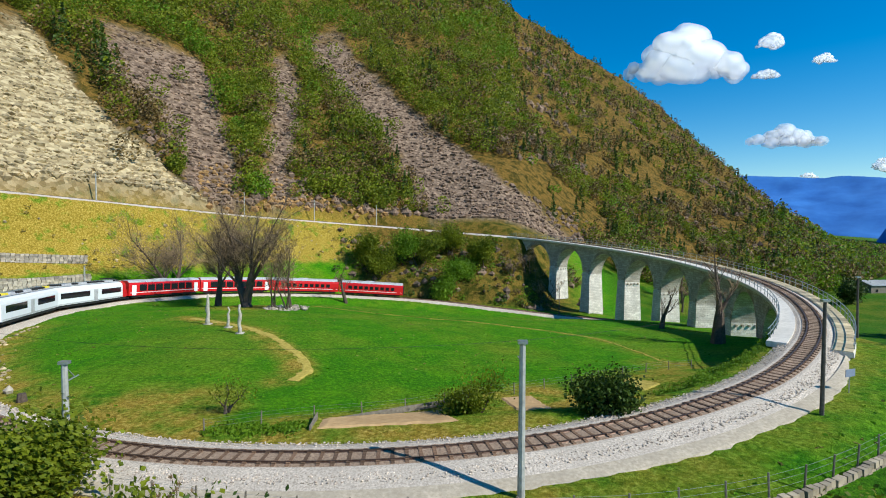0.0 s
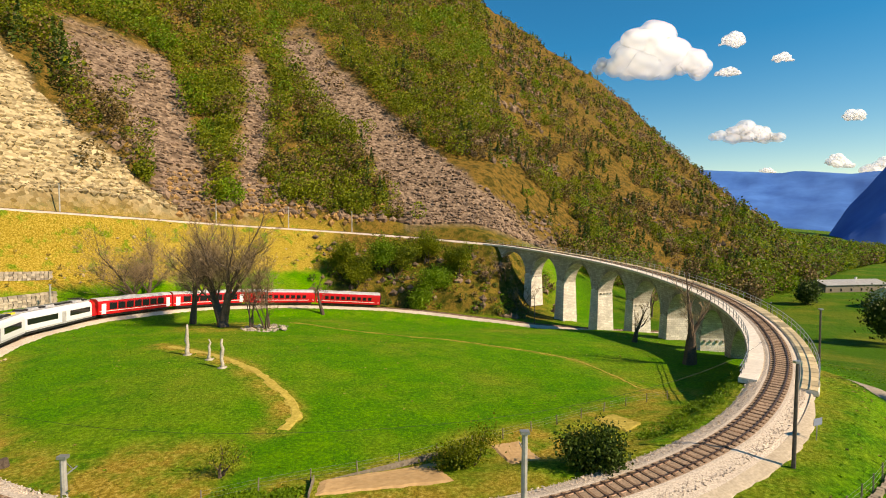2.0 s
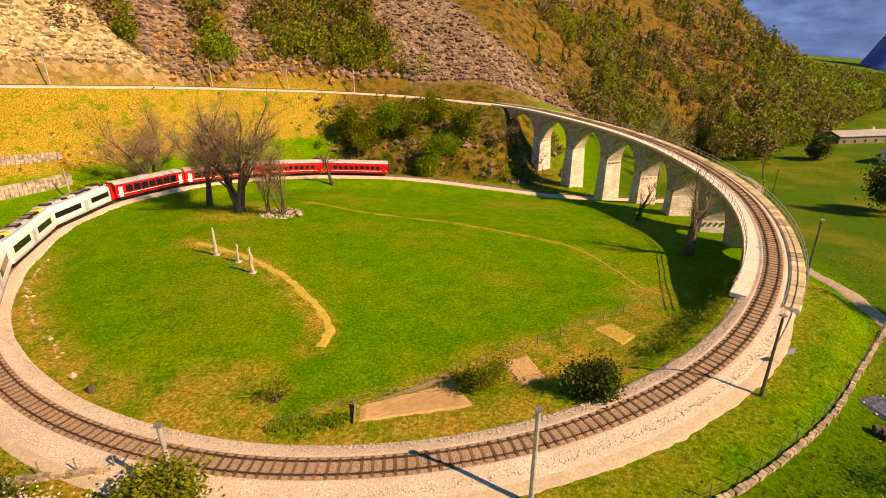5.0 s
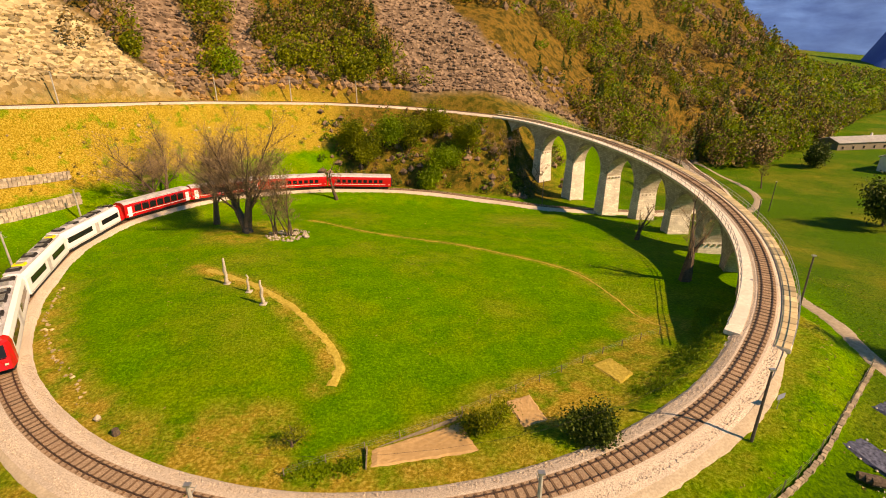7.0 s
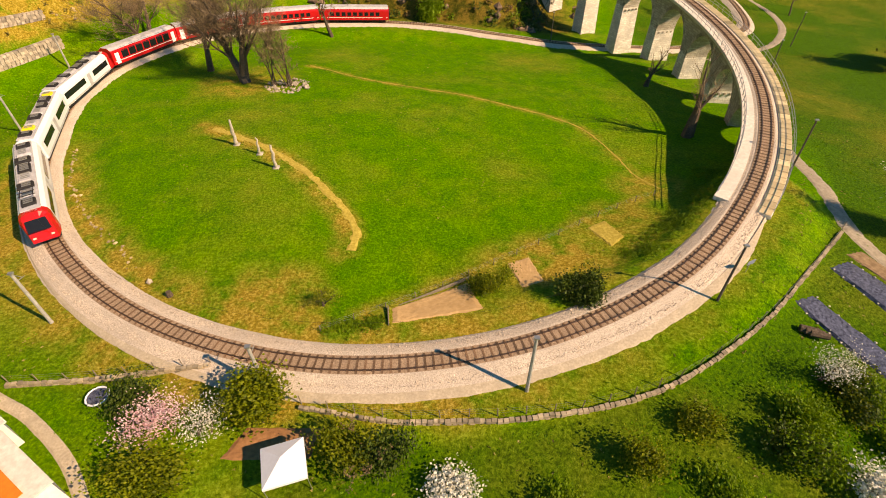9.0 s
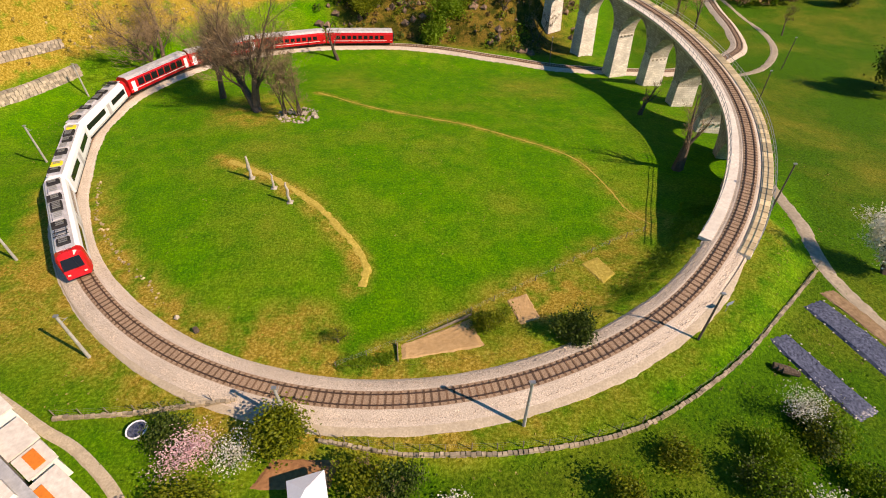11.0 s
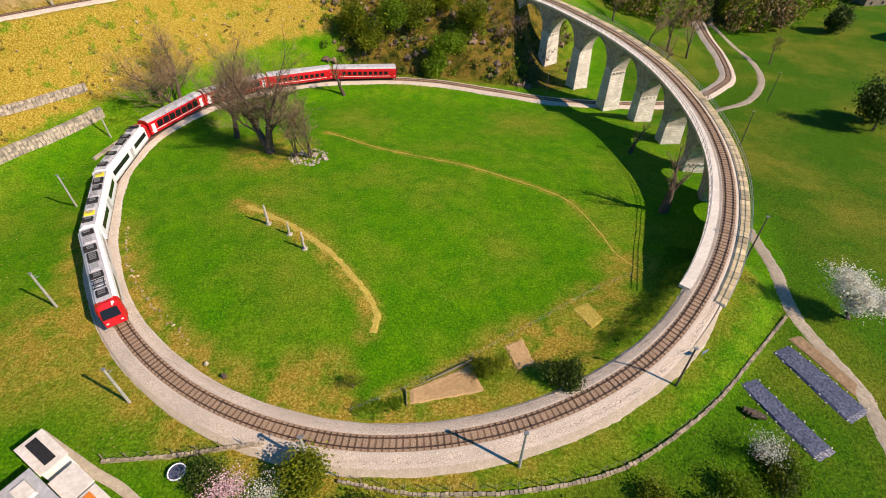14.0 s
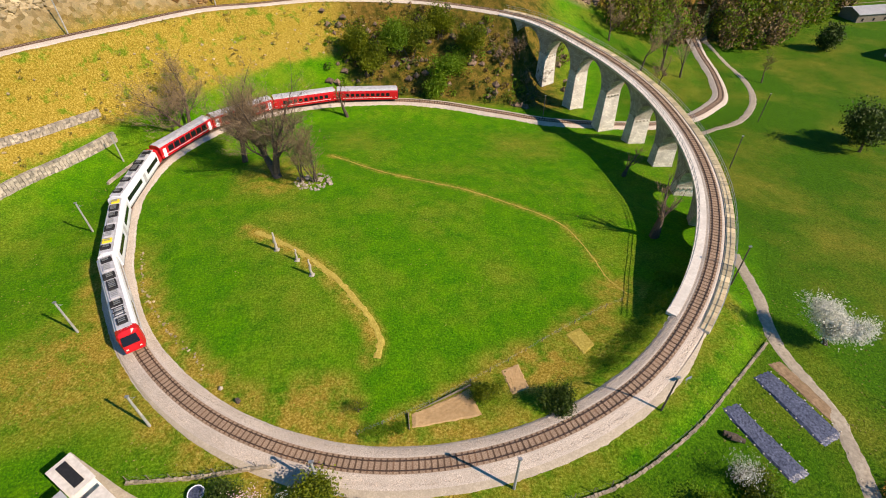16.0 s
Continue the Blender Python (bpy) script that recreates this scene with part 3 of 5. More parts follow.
        faces.extend((o + j, o + (j + 1) % turns, q + (j + 1) % turns, q + j) for j in range(turns))
    faces.append(tuple(range(turns))[::-1])
    faces = [f[::-1] for f in faces]
    me = mesh_of("ground", verts, faces, M_GROUND, smooth=True)
    zone = me.attributes.new("zone", "FLOAT_COLOR", "POINT")
    col = np.ones((len(x), 4))
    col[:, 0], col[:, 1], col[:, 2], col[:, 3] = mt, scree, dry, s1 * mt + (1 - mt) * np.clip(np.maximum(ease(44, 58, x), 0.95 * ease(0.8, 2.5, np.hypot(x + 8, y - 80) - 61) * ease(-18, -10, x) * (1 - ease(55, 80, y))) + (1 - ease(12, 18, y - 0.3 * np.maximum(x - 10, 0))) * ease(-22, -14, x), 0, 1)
    zone.data.foreach_set("color", col.ravel())
    return tagged(new("ground", me), "green spring meadow rising into a rocky mountain side", "ground", kind="structure")


ground = make_ground()
from mathutils.bvhtree import BVHTree
TREE = BVHTree.FromPolygons([v.co for v in ground.data.vertices], [p.vertices for p in ground.data.polygons])


def gz(x, y):
    """The height of the ground."""
    hit = TREE.ray_cast(Vector((x, y, 2500)), Vector((0, 0, -1)))[0]
    return hit.z if hit else -15.0


# ---- railway ----
GAUGE = 1.12
N = len(TRACK)


def ballast_profile(i):
    front = ease(25, 100, i - 690) * (1 - ease(-40, 0, i - VIA_A)) if i < VIA_A + 5 else 0.0
    inner, outer = 2.0 + 0.25 * front, 2.1 + 0.45 * front
    return [(-outer - 0.7, -0.7), (-outer, -0.42), (-1.15, -0.125), (1.15, -0.125), (inner, -0.42), (inner + 0.6, -0.85), (-outer, -1.2)]


structure("ballast_bed_1", sweep(40, VIA_A, ballast_profile, 2), M_BALLAST, "pale grey crushed stone ballast under the curving track", "ballast")
structure("ballast_bed_2", sweep(VIA_B, N - 1, ballast_profile, 2), M_BALLAST, "pale grey ballast of the upper line on the slope", "ballast")
structure("ballast_bed_3", sweep(VIA_A, VIA_B, [(-1.5, -0.3), (-1.15, -0.17), (1.15, -0.17), (1.5, -0.3), (1.3, -0.6), (-1.3, -0.6)], 2), M_BALLAST, "grey ballast on the viaduct deck", "ballast")
def wide_at(i):
    return 0.05 + 0.95 * ease(0, 18, VIA_A - i) * ease(735, 800, i)


structure("service_path", sweep(735, VIA_A - 1, lambda i: [(-2.5 - (1.05 + 0.12 * math.sin(i * 0.7) + 0.1 * math.sin(i * 0.31)) * wide_at(i), -0.76), (-2.5 - 0.9 * wide_at(i), -0.58), (-2.5 - 0.5 * wide_at(i), -0.49), (-2.5, -0.42), (-2.5, -0.9), (-2.5 - 1.0 * wide_at(i), -0.95)], 2), M_PATH, "smooth grey gravel path along the outside of the track", "path")

structure("track_bed", sweep(40, N - 1, [(-0.95, -0.12), (-0.55, -0.098), (0.55, -0.098), (0.95, -0.12), (0.9, -0.3), (-0.9, -0.3)], 2), M_BETWEEN, "rust-stained ballast between and beside the rails", "ballast")
railway = tagged(empty("railway_track"), "single narrow-gauge track with rusty rails on dark sleepers", "railway track")
for side in (-GAUGE / 2, GAUGE / 2):
    part("rail", sweep(40, N - 1, [(side - 0.065, -0.1), (side + 0.065, -0.1), (side + 0.03, -0.06), (side + 0.045, 0.0), (side - 0.045, 0.0), (side - 0.03, -0.06)], 1), M_RAIL, railway)
sb = Build()
sb.box((0, 0, -0.14), (0.2, 1.85, 0.12), taper=0.94)
for s in (-GAUGE / 2, GAUGE / 2):
    for o in (-0.11, 0.11):
        sb.box((0, s + o, -0.04), (0.2, 0.08, 0.05))
sleeper_mesh = sb.mesh("sleeper", M_SLEEPER)
arc = np.r_[0, np.cumsum(np.linalg.norm(np.diff(TRACK, axis=0), axis=1))]
near_from, near_to = arc[742], arc[742] + 205
row = Build()
count = 0
for s in np.arange(arc[42], arc[-1] - 2, 0.72):
    i = int(np.searchsorted(arc, s))
    m = track_pose(i) @ Matrix.Translation((s - arc[i], 0, 0)) @ pose(0, 0, 0, 0, 0, random.uniform(-1.2, 1.2))
    if near_from < s < near_to and count < 290:
        ob = new("sleeper", sleeper_mesh)
        ob.parent = railway
        ob.matrix_basis = m
        count += 1
    else:
        row.box((0, 0, -0.14), (0.24, 1.9, 0.12), m, 0.94)
tagged(part("sleeper_row", row, M_SLEEPERS, railway), kind="stuff")

# ---- viaduct ----
SPANS, DECK_IN, DECK_OUT = 9, 2.75, -2.65
viaduct = tagged(empty("viaduct"), "curved grey stone railway viaduct with nine round arches", "viaduct", kind="structure")


def uv_box(me, s_of):
    uv = me.uv_layers.new(name="UVMap")
    for p in me.polygons:
        flat = abs(p.normal.z) > 0.7
        for li in p.loop_indices:
            v = me.vertices[me.loops[li].vertex_index].co
            uv.data[li].uv = (s_of(v, p.normal), v.z if not flat else v.y)


def along(v, n):
    i = int(np.argmin((TRACK[VIA_A - 20:VIA_B + 20, 0] - v.x) ** 2 + (TRACK[VIA_A - 20:VIA_B + 20, 1] - v.y) ** 2)) + VIA_A - 20
    across = (v.x - TRACK[i, 0]) * INWARD[i, 0] + (v.y - TRACK[i, 1]) * INWARD[i, 1]
    return arc[i] + across


def via_point(s, side, z):
    i = np.searchsorted(arc, s)
    f = (s - arc[i - 1]) / (arc[i] - arc[i - 1])
    p = TRACK[i - 1] * (1 - f) + TRACK[i] * f
    n = INWARD[i - 1] * (1 - f) + INWARD[i] * f
    return (p[0] + n[0] * side, p[1] + n[1] * side, z), p[2]


S0, S1 = arc[VIA_A] + 3.4, arc[VIA_B]
PITCH = (S1 - S0) / SPANS
PIER = 2.8
R_ARCH = (PITCH - PIER) / 2
W_IN, W_OUT = 2.15, -2.15
for k in range(SPANS):
    a, c = S0 + k * PITCH, S0 + (k + 0.5) * PITCH
    b = Build()
    ss = np.r_[np.linspace(a, c - R_ARCH, 4)[:-1], c - R_ARCH * np.cos(np.linspace(0, math.pi, 25)), np.linspace(c + R_ARCH, a + PITCH, 4)[1:]]
    for s in ss:
        _, zt = via_point(s, 0, 0)
        _, zc = via_point(c, 0, 0)
        zs = zc - 1.75 - R_ARCH * 1.12
        lo = zs + 1.12 * math.sqrt(max(0, R_ARCH ** 2 - (s - c) ** 2)) if abs(s - c) < R_ARCH else zs
        for side, z in ((W_IN, lo), (W_IN, zt - 0.62), (W_OUT, zt - 0.62), (W_OUT, lo)):
            b.v.append(via_point(s, side, z)[0])
    for r in range(len(ss) - 1):
        b.f.extend((r * 4 + j, r * 4 + (j + 1) % 4, (r + 1) * 4 + (j + 1) % 4, (r + 1) * 4 + j) for j in range(4))
    b.f += [(0, 1, 2, 3), tuple((len(ss) - 1) * 4 + j for j in (3, 2, 1, 0))]
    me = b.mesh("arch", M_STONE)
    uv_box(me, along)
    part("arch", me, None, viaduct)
    # the ring of cut stones round the opening
    for side in (W_IN + 0.03, W_OUT - 0.03):
        ringb = Build()
        zc = via_point(c, 0, 0)[1]
        zs = zc - 1.75 - R_ARCH * 1.12
        steps = 26
        for q in range(steps):
            t0, t1 = math.pi * (q + 0.04) / steps, math.pi * (q + 0.96) / steps
            pts = []
            for dd in (0.0, -0.25):
                for tt, rr in ((t0, R_ARCH), (t0, R_ARCH + 0.55), (t1, R_ARCH + 0.55), (t1, R_ARCH)):
                    pts.append(via_point(c - rr * math.cos(tt), side + dd * (1 if side > 0 else -1), zs + 1.12 * rr * math.sin(tt))[0])
            ringb.add(pts, [(0, 1, 2, 3), (7, 6, 5, 4), (0, 4, 5, 1), (1, 5, 6, 2), (2, 6, 7, 3), (3, 7, 4, 0)])
        part("arch_ring", ringb, M_WALLSTONE, viaduct)
for k in range(1, SPANS):
    s = S0 + k * PITCH
    (px, py, _), zt = via_point(s, 0, 0)
    zs = zt - 1.75 - R_ARCH * 1.12 + 0.25
    zb = min(gz(px, py), gz(*via_point(s, 3, 0)[0][:2]), gz(*via_point(s, -3, 0)[0][:2])) - 0.8
    b = Build()
    levels = np.linspace(zb, zs, 5)
    for z in levels:
        g = (zs - z) * 0.035
        for ds, side in ((-PIER / 2 - g, W_OUT - g), (PIER / 2 + g, W_OUT - g), (PIER / 2 + g, W_IN + g), (-PIER / 2 - g, W_IN + g)):
            b.v.append(via_point(s + ds, side, z)[0])
    for r in range(4):
        b.f.extend((r * 4 + j, r * 4 + (j + 1) % 4, (r + 1) * 4 + (j + 1) % 4, (r + 1) * 4 + j) for j in range(4))
    b.f += [(3, 2, 1, 0), (16, 17, 18, 19)]
    me = b.mesh("pier", M_PIER_SUNLIT)
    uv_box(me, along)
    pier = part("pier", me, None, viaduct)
    if zs - zb > 3:
        for q in range(4):
            for end in (-1, 1):
                cb = Build()
                m = track_pose(int(np.searchsorted(arc, s)))
                cb.box((end * (PIER / 2 + 0.2), -1.5 + q * 1.0, zs - 0.9 - zt), (0.5, 0.32, 0.34), m, 0.9)
                part("corbel_stone", cb, M_STONE, pier)
for s, far in ((S0 - 2.5, 0), (S1 + 4, 1)):
    b = Build()
    for ds in (-9, 2.5) if not far else (-4.0, 8):
        for side, up in ((W_OUT - 0.1, -9.0), (W_OUT - 0.1, -0.62), (W_IN + 0.1, -0.62), (W_IN + 0.1, -9.0)):
            p, zt = via_point(s + ds, side, 0)
            b.v.append((p[0], p[1], zt + up))
    b.f = [(0, 1, 2, 3), (7, 6, 5, 4), (0, 4, 5, 1), (1, 5, 6, 2), (2, 6, 7, 3), (3, 7, 4, 0)]
    me = b.mesh("abutment", M_STONE)
    uv_box(me, along)
    part("abutment", me, None, viaduct)
IA, IB = VIA_A - 4, VIA_B + 6
part("coping", sweep(IA, IB, [(1.5, -0.62), (3.0, -0.62), (3.05, -0.3), (3.0, -0.12), (1.5, -0.12)], 1), M_COPING, viaduct, "pale concrete coping along the inside of the curve")
part("walkway_bed", sweep(IA, IB, [(-1.5, -0.62), (-1.5, -0.2), (-3.0, -0.2), (-3.05, -0.62)], 1), M_COPING, viaduct)
slabs = np.arange(arc[IA], arc[IB] - 1.3, 1.3)
for s in slabs:
    b = Build()
    pts = []
    for z in (-0.197, -0.13):
        for ss_, side in ((s + 0.04, -1.55), (s + 1.26, -1.55), (s + 1.26, -2.95), (s + 0.04, -2.95)):
            p, zt = via_point(ss_, side, 0)
            pts.append((p[0], p[1], zt + z))
    b.add(pts, [(0, 1, 2, 3), (7, 6, 5, 4), (0, 4, 5, 1), (1, 5, 6, 2), (2, 6, 7, 3), (3, 7, 4, 0)])
    part("slab", b, M_SLAB, viaduct)
railing = tagged(empty("railing"), "thin grey steel railing along the viaduct edges", "railing", kind="structure")
for side in (2.9, -2.98):
    for up in (0.45, 0.95):
        part("handrail", sweep(IA, IB, [(side - 0.03, up - 0.03), (side + 0.03, up - 0.03), (side + 0.03, up + 0.03), (side - 0.03, up + 0.03)], 2), M_STEEL, railing)
    post = Build()
    post.box((0, 0, 0.42), (0.07, 0.07, 1.15))
    pm = post.mesh("post", M_STEEL)
    for s in np.arange(arc[IA] + 1, arc[IB] - 1, 2.0):
        i = int(np.searchsorted(arc, s))
        ob = new("post", pm)
        ob.parent = railing
        ob.matrix_basis = track_pose(i) @ pose(0, side, 0)


# ---- train ----
def car_outline(grow=0.0):
    w = 1.46 + grow
    return [(-w, 0.75), (w, 0.75), (w, 2.85), (w - 0.13, 3.3), (w - 0.5, 3.58), (0.6, 3.72), (-0.6, 3.72), (-w + 0.5, 3.58), (-w + 0.13, 3.3), (-w, 2.85)]


def bogie(parent, x):
    b = Build()
    b.box((x, 0, 0.5), (2.6, 1.9, 0.35), taper=0.95)
    bg = part("bogie", b, M_BLACK, parent)
    for dx in (-0.85, 0.85):
        w = Build()
        w.tube([(x + dx, -0.72, 0.38), (x + dx, 0.72, 0.38)], [0.38, 0.38], 10)
        part("wheelset", w, M_RAIL, bg)


def side_pane(parent, name, x0, x1, z0, z1, mat, label="", proud=0.012, lean=0.0):
    for side in (-1, 1):
        b = Build()
        y = (1.46 + proud) * side
        pts = [(x0, y, z0), (x1, y, z0), (x1, y - side * lean, z1), (x0, y - side * lean, z1)]
        inner = [(p[0], p[1] - side * 0.05, p[2]) for p in pts]
        b.add(pts + inner, [(0, 1, 2, 3) if side < 0 else (3, 2, 1, 0), (0, 4, 5, 1), (1, 5, 6, 2), (2, 6, 7, 3), (3, 7, 4, 0)])
        part(name, b, mat, parent, label)


def white_car(length, nose):
    """nose: +1 a cab at the front end, -1 at the rear, 0 none."""
    car = empty("train_car")
    h = length / 2 - 0.25
    lo, hi = -h + (1.3 if nose < 0 else 0), h - (1.3 if nose > 0 else 0)
    b = Build()
    b.prism(car_outline(), lo, hi)
    part("body", b, M_WHITE, car)
    sk = Build()
    sk.box((0, 0, 0.6), (2 * h - 1, 2.6, 0.5))
    part("skirt", sk, M_BLACK, car)
    if nose:
        n = Build()
        o = car_outline(0.015)
        x0, x1 = (hi, hi + 1.5) if nose > 0 else (lo, lo - 1.5)
        k = len(o)
        a = [(x0 - 0.7 * nose, y, z) for y, z in o] + [(x0 + 0.35 * nose, y, z) for y, z in o] + [(x1 - (0.75 * nose if z > 2.2 else 0), y * 0.82, min(z, 3.25)) for y, z in o]
        n.add(a, [(r * k + i, r * k + (i + 1) % k, (r + 1) * k + (i + 1) % k, (r + 1) * k + i) for r in range(2) for i in range(k)] + [tuple(range(2 * k, 3 * k))])
        cab = part("cab_nose", n, M_RED, car, "rounded red driver's cab")
        w = Build()
        xa, xb = x1 + 0.03 * nose, x1 - 0.78 * nose
        w.add([(xa, -1.05, 2.1), (xa, 1.05, 2.1), (xb + 0.1 * nose, 0.95, 3.15), (xb + 0.1 * nose, -0.95, 3.15)], [(0, 1, 2, 3)])
        w.add([(xa - 0.05 * nose, -1.05, 2.1), (xa - 0.05 * nose, 1.05, 2.1), (xb, 0.95, 3.15), (xb, -0.95, 3.15)], [(3, 2, 1, 0)])
        part("windscreen", w, M_GLASS, cab)
        for y in (-0.85, 0.85):
            l = Build()
            l.box((x1 + 0.02 * nose, y, 1.35), (0.08, 0.3, 0.18))
            part("headlight", l, M_COPING, cab)
    side_pane(car, "window", lo + 1.2, -1.6, 1.75, 2.65, M_GLASS)
    side_pane(car, "window", 1.6, hi - 1.2, 1.75, 2.65, M_GLASS)
    side_pane(car, "door", -0.55, 0.55, 0.9, 2.75, M_ROOFGREY)
    side_pane(car, "stripe", lo + 0.3, hi - 0.3, 0.8, 1.0, M_ROOFGREY)
    rng = random.Random(int(length * 10) + nose)
    r = Build()
    r.box(((lo + hi) / 2, 0, 3.77), (hi - lo - 0.6, 1.9, 0.12))
    part("roof", r, M_ROOFGREY, car)
    x = lo + 1.0
    while x < hi - 2.0:
        L = rng.uniform(1.0, 2.3)
        q = Build()
        q.box((x + L / 2, rng.uniform(-0.15, 0.15), 3.95), (L, rng.uniform(1.2, 1.8), 0.3), taper=0.9)
        kind = rng.random()
        part("roof_box", q, M_YELLOW if (kind < 0.2 and L < 1.35) else (M_BLACK if kind < 0.5 else M_ROOFGREY), car)
        box_ob = car.children[-1]
        for g in range(int(L / 0.4)):
            rib = Build()
            rib.box((x + 0.2 + g * 0.4, 0, 4.13), (0.16, 0.9, 0.08))
            part("rib", rib, M_STEEL, box_ob)
        x += L + rng.uniform(0.25, 0.7)
    if nose:
        p = Build()
        x = (hi - 3.2) if nose > 0 else (lo + 3.2)
        p.tube([(x - 1.0, -0.6, 4.25), (x + 0.9, -0.6, 4.35)], [0.05, 0.05], 5)
        p.tube([(x - 1.0, 0.6, 4.25), (x + 0.9, 0.6, 4.35)], [0.05, 0.05], 5)
        for dx in (-0.9, 0.0, 0.8):
            p.tube([(x + dx, -0.8, 4.4), (x + dx, 0.8, 4.4)], [0.06, 0.06], 5)
        part("pantograph", p, M_BLACK, car)
    bogie(car, -h + 3.0)
    bogie(car, h - 3.0)
    return car


def red_car(length, panorama):
    car = empty("train_car")
    h = length / 2 - 0.3
    b = Build()
    b.prism(car_outline(), -h, h)
    part("body", b, M_RED, car)
    r = Build()
    r.box((0, 0, 3.74), (2 * h - 0.4, 1.7, 0.1))
    r.prism([(-1.36, 3.32), (1.36, 3.32), (1.0, 3.62), (0.6, 3.75), (-0.6, 3.75), (-1.0, 3.62)], -h + 0.05, h - 0.05)
    part("roof", r, M_ROOFGREY, car)
    sk = Build()
    sk.box((0, 0, 0.6), (2 * h - 1.5, 2.4, 0.4))
    part("skirt", sk, M_BLACK, car)
    n = 7 if panorama else 9
    w = (2 * h - 4.2) / n
    for k in range(n):
        x = -h + 2.1 + k * w
        if panorama:
            side_pane(car, "window", x + 0.12, x + w - 0.12, 1.6, 2.82, M_GLASS)
            for side in (-1, 1):
                q = Build()
                q.add([(x + 0.12, side * 1.475, 2.86), (x + w - 0.12, side * 1.475, 2.86), (x + w - 0.12, side * 1.2, 3.47), (x + 0.12, side * 1.2, 3.47)], [(0, 1, 2, 3)])
                q.add([(x + 0.12, side * 1.42, 2.86), (x + w - 0.12, side * 1.42, 2.86), (x + w - 0.12, side * 1.15, 3.44), (x + 0.12, side * 1.15, 3.44)], [(3, 2, 1, 0)])
                part("roof_window", q, M_GLASS, car)
        else:
            side_pane(car, "window", x + 0.22, x + w - 0.22, 1.75, 2.6, M_GLASS)
    side_pane(car, "stripe", -h + 0.3, h - 0.3, 1.28, 1.4, M_WHITE, "thin white lettering band", 0.008)
    for s in (-1, 1):
        side_pane(car, "door", s * (h - 1.1) - 0.45, s * (h - 1.1) + 0.45, 0.85, 2.8, M_WHITE if panorama else M_RED)
    q = Build()
    q.box((0.5, 0, 3.86), (2.4, 1.1, 0.16), taper=0.9)
    part("roof_unit", q, M_ROOFGREY, car)
    c = Build()
    c.box((-h - 0.15, 0, 2.0), (0.35, 1.3, 2.3))
    part("gangway", c, M_BLACK, car)
    bogie(car, -h + 2.8)
    bogie(car, h - 2.8)
    return car


def at_arc(s):
    return Vector([np.interp(s, arc, TRACK[:, k]) for k in range(3)])


head = arc[747] + 1.0
for length, make, label in ((20.2, lambda: white_car(20.2, 1), "white railcar with a red cab nose and grey roof boxes"),
                            (17.6, lambda: white_car(17.6, 0), "white middle railcar with dark window bands"),
                            (20.4, lambda: white_car(20.4, -1), "white railcar with a red rear cab, coupled to red coaches"),
                            (17.4, lambda: red_car(17.4, True), "red panorama coach with tall curved windows"),
                            (17.4, lambda: red_car(17.4, True), "red panorama coach with tall curved windows"),
                            (17.4, lambda: red_car(17.4, False), "red passenger coach with a grey roof"),
                            (17.4, lambda: red_car(17.4, False), "red passenger coach with a grey roof")):
    a, b_ = at_arc(head - 3.0), at_arc(head - length + 3.0)
    d = (a - b_).normalized()
    side = Vector((-d.y, d.x, 0)).normalized()
    mid = (a + b_) / 2 + d * 0.0
    up = d.cross(side)
    car = make()
    car.matrix_basis = Matrix(((d.x, side.x, up.x, mid.x), (d.y, side.y, up.y, mid.y), (d.z, side.z, up.z, mid.z), (0, 0, 0, 1)))
    tagged(car, label, "train car", "cars of the train")
    head -= length

# ---- catenary poles ----
def pole(x, y, height, dark=False, arm=None, lean=0.0):
    z = gz(x, y)
    p = empty("catenary_pole", pose(x, y, z - 0.1, lean, lean * 0.6, 0))
    b = Build()
    if dark:
        b.tube([(0, 0, -0.3), (0, 0, height)], [0.13, 0.09], 8)
    else:
        b.tube([(0, 0, -0.3), (0, 0, 0.4), (0, 0, height)], [0.2, 0.17, 0.13], 8)
    part("mast", b, M_DARKPOLE if dark else M_POLE, p)
    c = Build()
    c.box((0, 0, height + 0.05), (0.42, 0.3, 0.14))
    part("cap", c, M_STEEL, p)
    if arm is not None:
        dx, dy = arm[0] - x, arm[1] - y
        L = math.hypot(dx, dy)
        k = min(1.0, 0.7 / L)
        a = Build()
        a.tube([(0, 0, height - 0.9), (dx * k, dy * k, height - 0.75)], [0.04, 0.03], 5)
        a.tube([(0, 0, height - 0.1), (dx * k * 0.7, dy * k * 0.7, height - 0.78)], [0.025, 0.025], 4)
        part("bracket_arm", a, M_STEEL, p)
    return tagged(p, "dark wooden line pole beside the railway" if dark else "grey metal catenary pole beside the track", "pole", "poles along the line")


def beside(x, y):
    i = int(np.argmin((TRACK[:VIA_B, 0] - x) ** 2 + (TRACK[:VIA_B, 1] - y) ** 2))
    return TRACK[i]


for x, y, h, dark in ((22.3, 29.6, 6.9, True), (3.2, 21.5, 7.0, False), (-18.2, 22.9, 5.9, False), (-40.0, 31.0, 6.6, False), (-56.5, 46.5, 6.6, False), (-66.5, 71.0, 6.6, False),
                      (42.2, 51.6, 8.0, True), (27.7, 126.0, 7.5, True), (66.2, 96.0, 8.5, True), (92.0, 128.0, 8.5, True), (-72.0, 96.0, 6.5, False)):
    pole(x, y, h, dark, None if dark else beside(x, y), random.uniform(-1.2, 1.2))
up_i = np.arange(VIA_B, N)
for tan_az in (-0.711, -0.415, -0.271, -0.152):
    i = int(up_i[np.argmin(np.abs(TRACK[VIA_B:, 0] / TRACK[VIA_B:, 1] - tan_az))])
    x, y, _ = on_track(i, -2.6, 0)
    pole(x, y, 7.4, False, TRACK[i])
wires = tagged(empty("overhead_wire"), "thin dark overhead contact wire above the track", "wire", kind="structure")
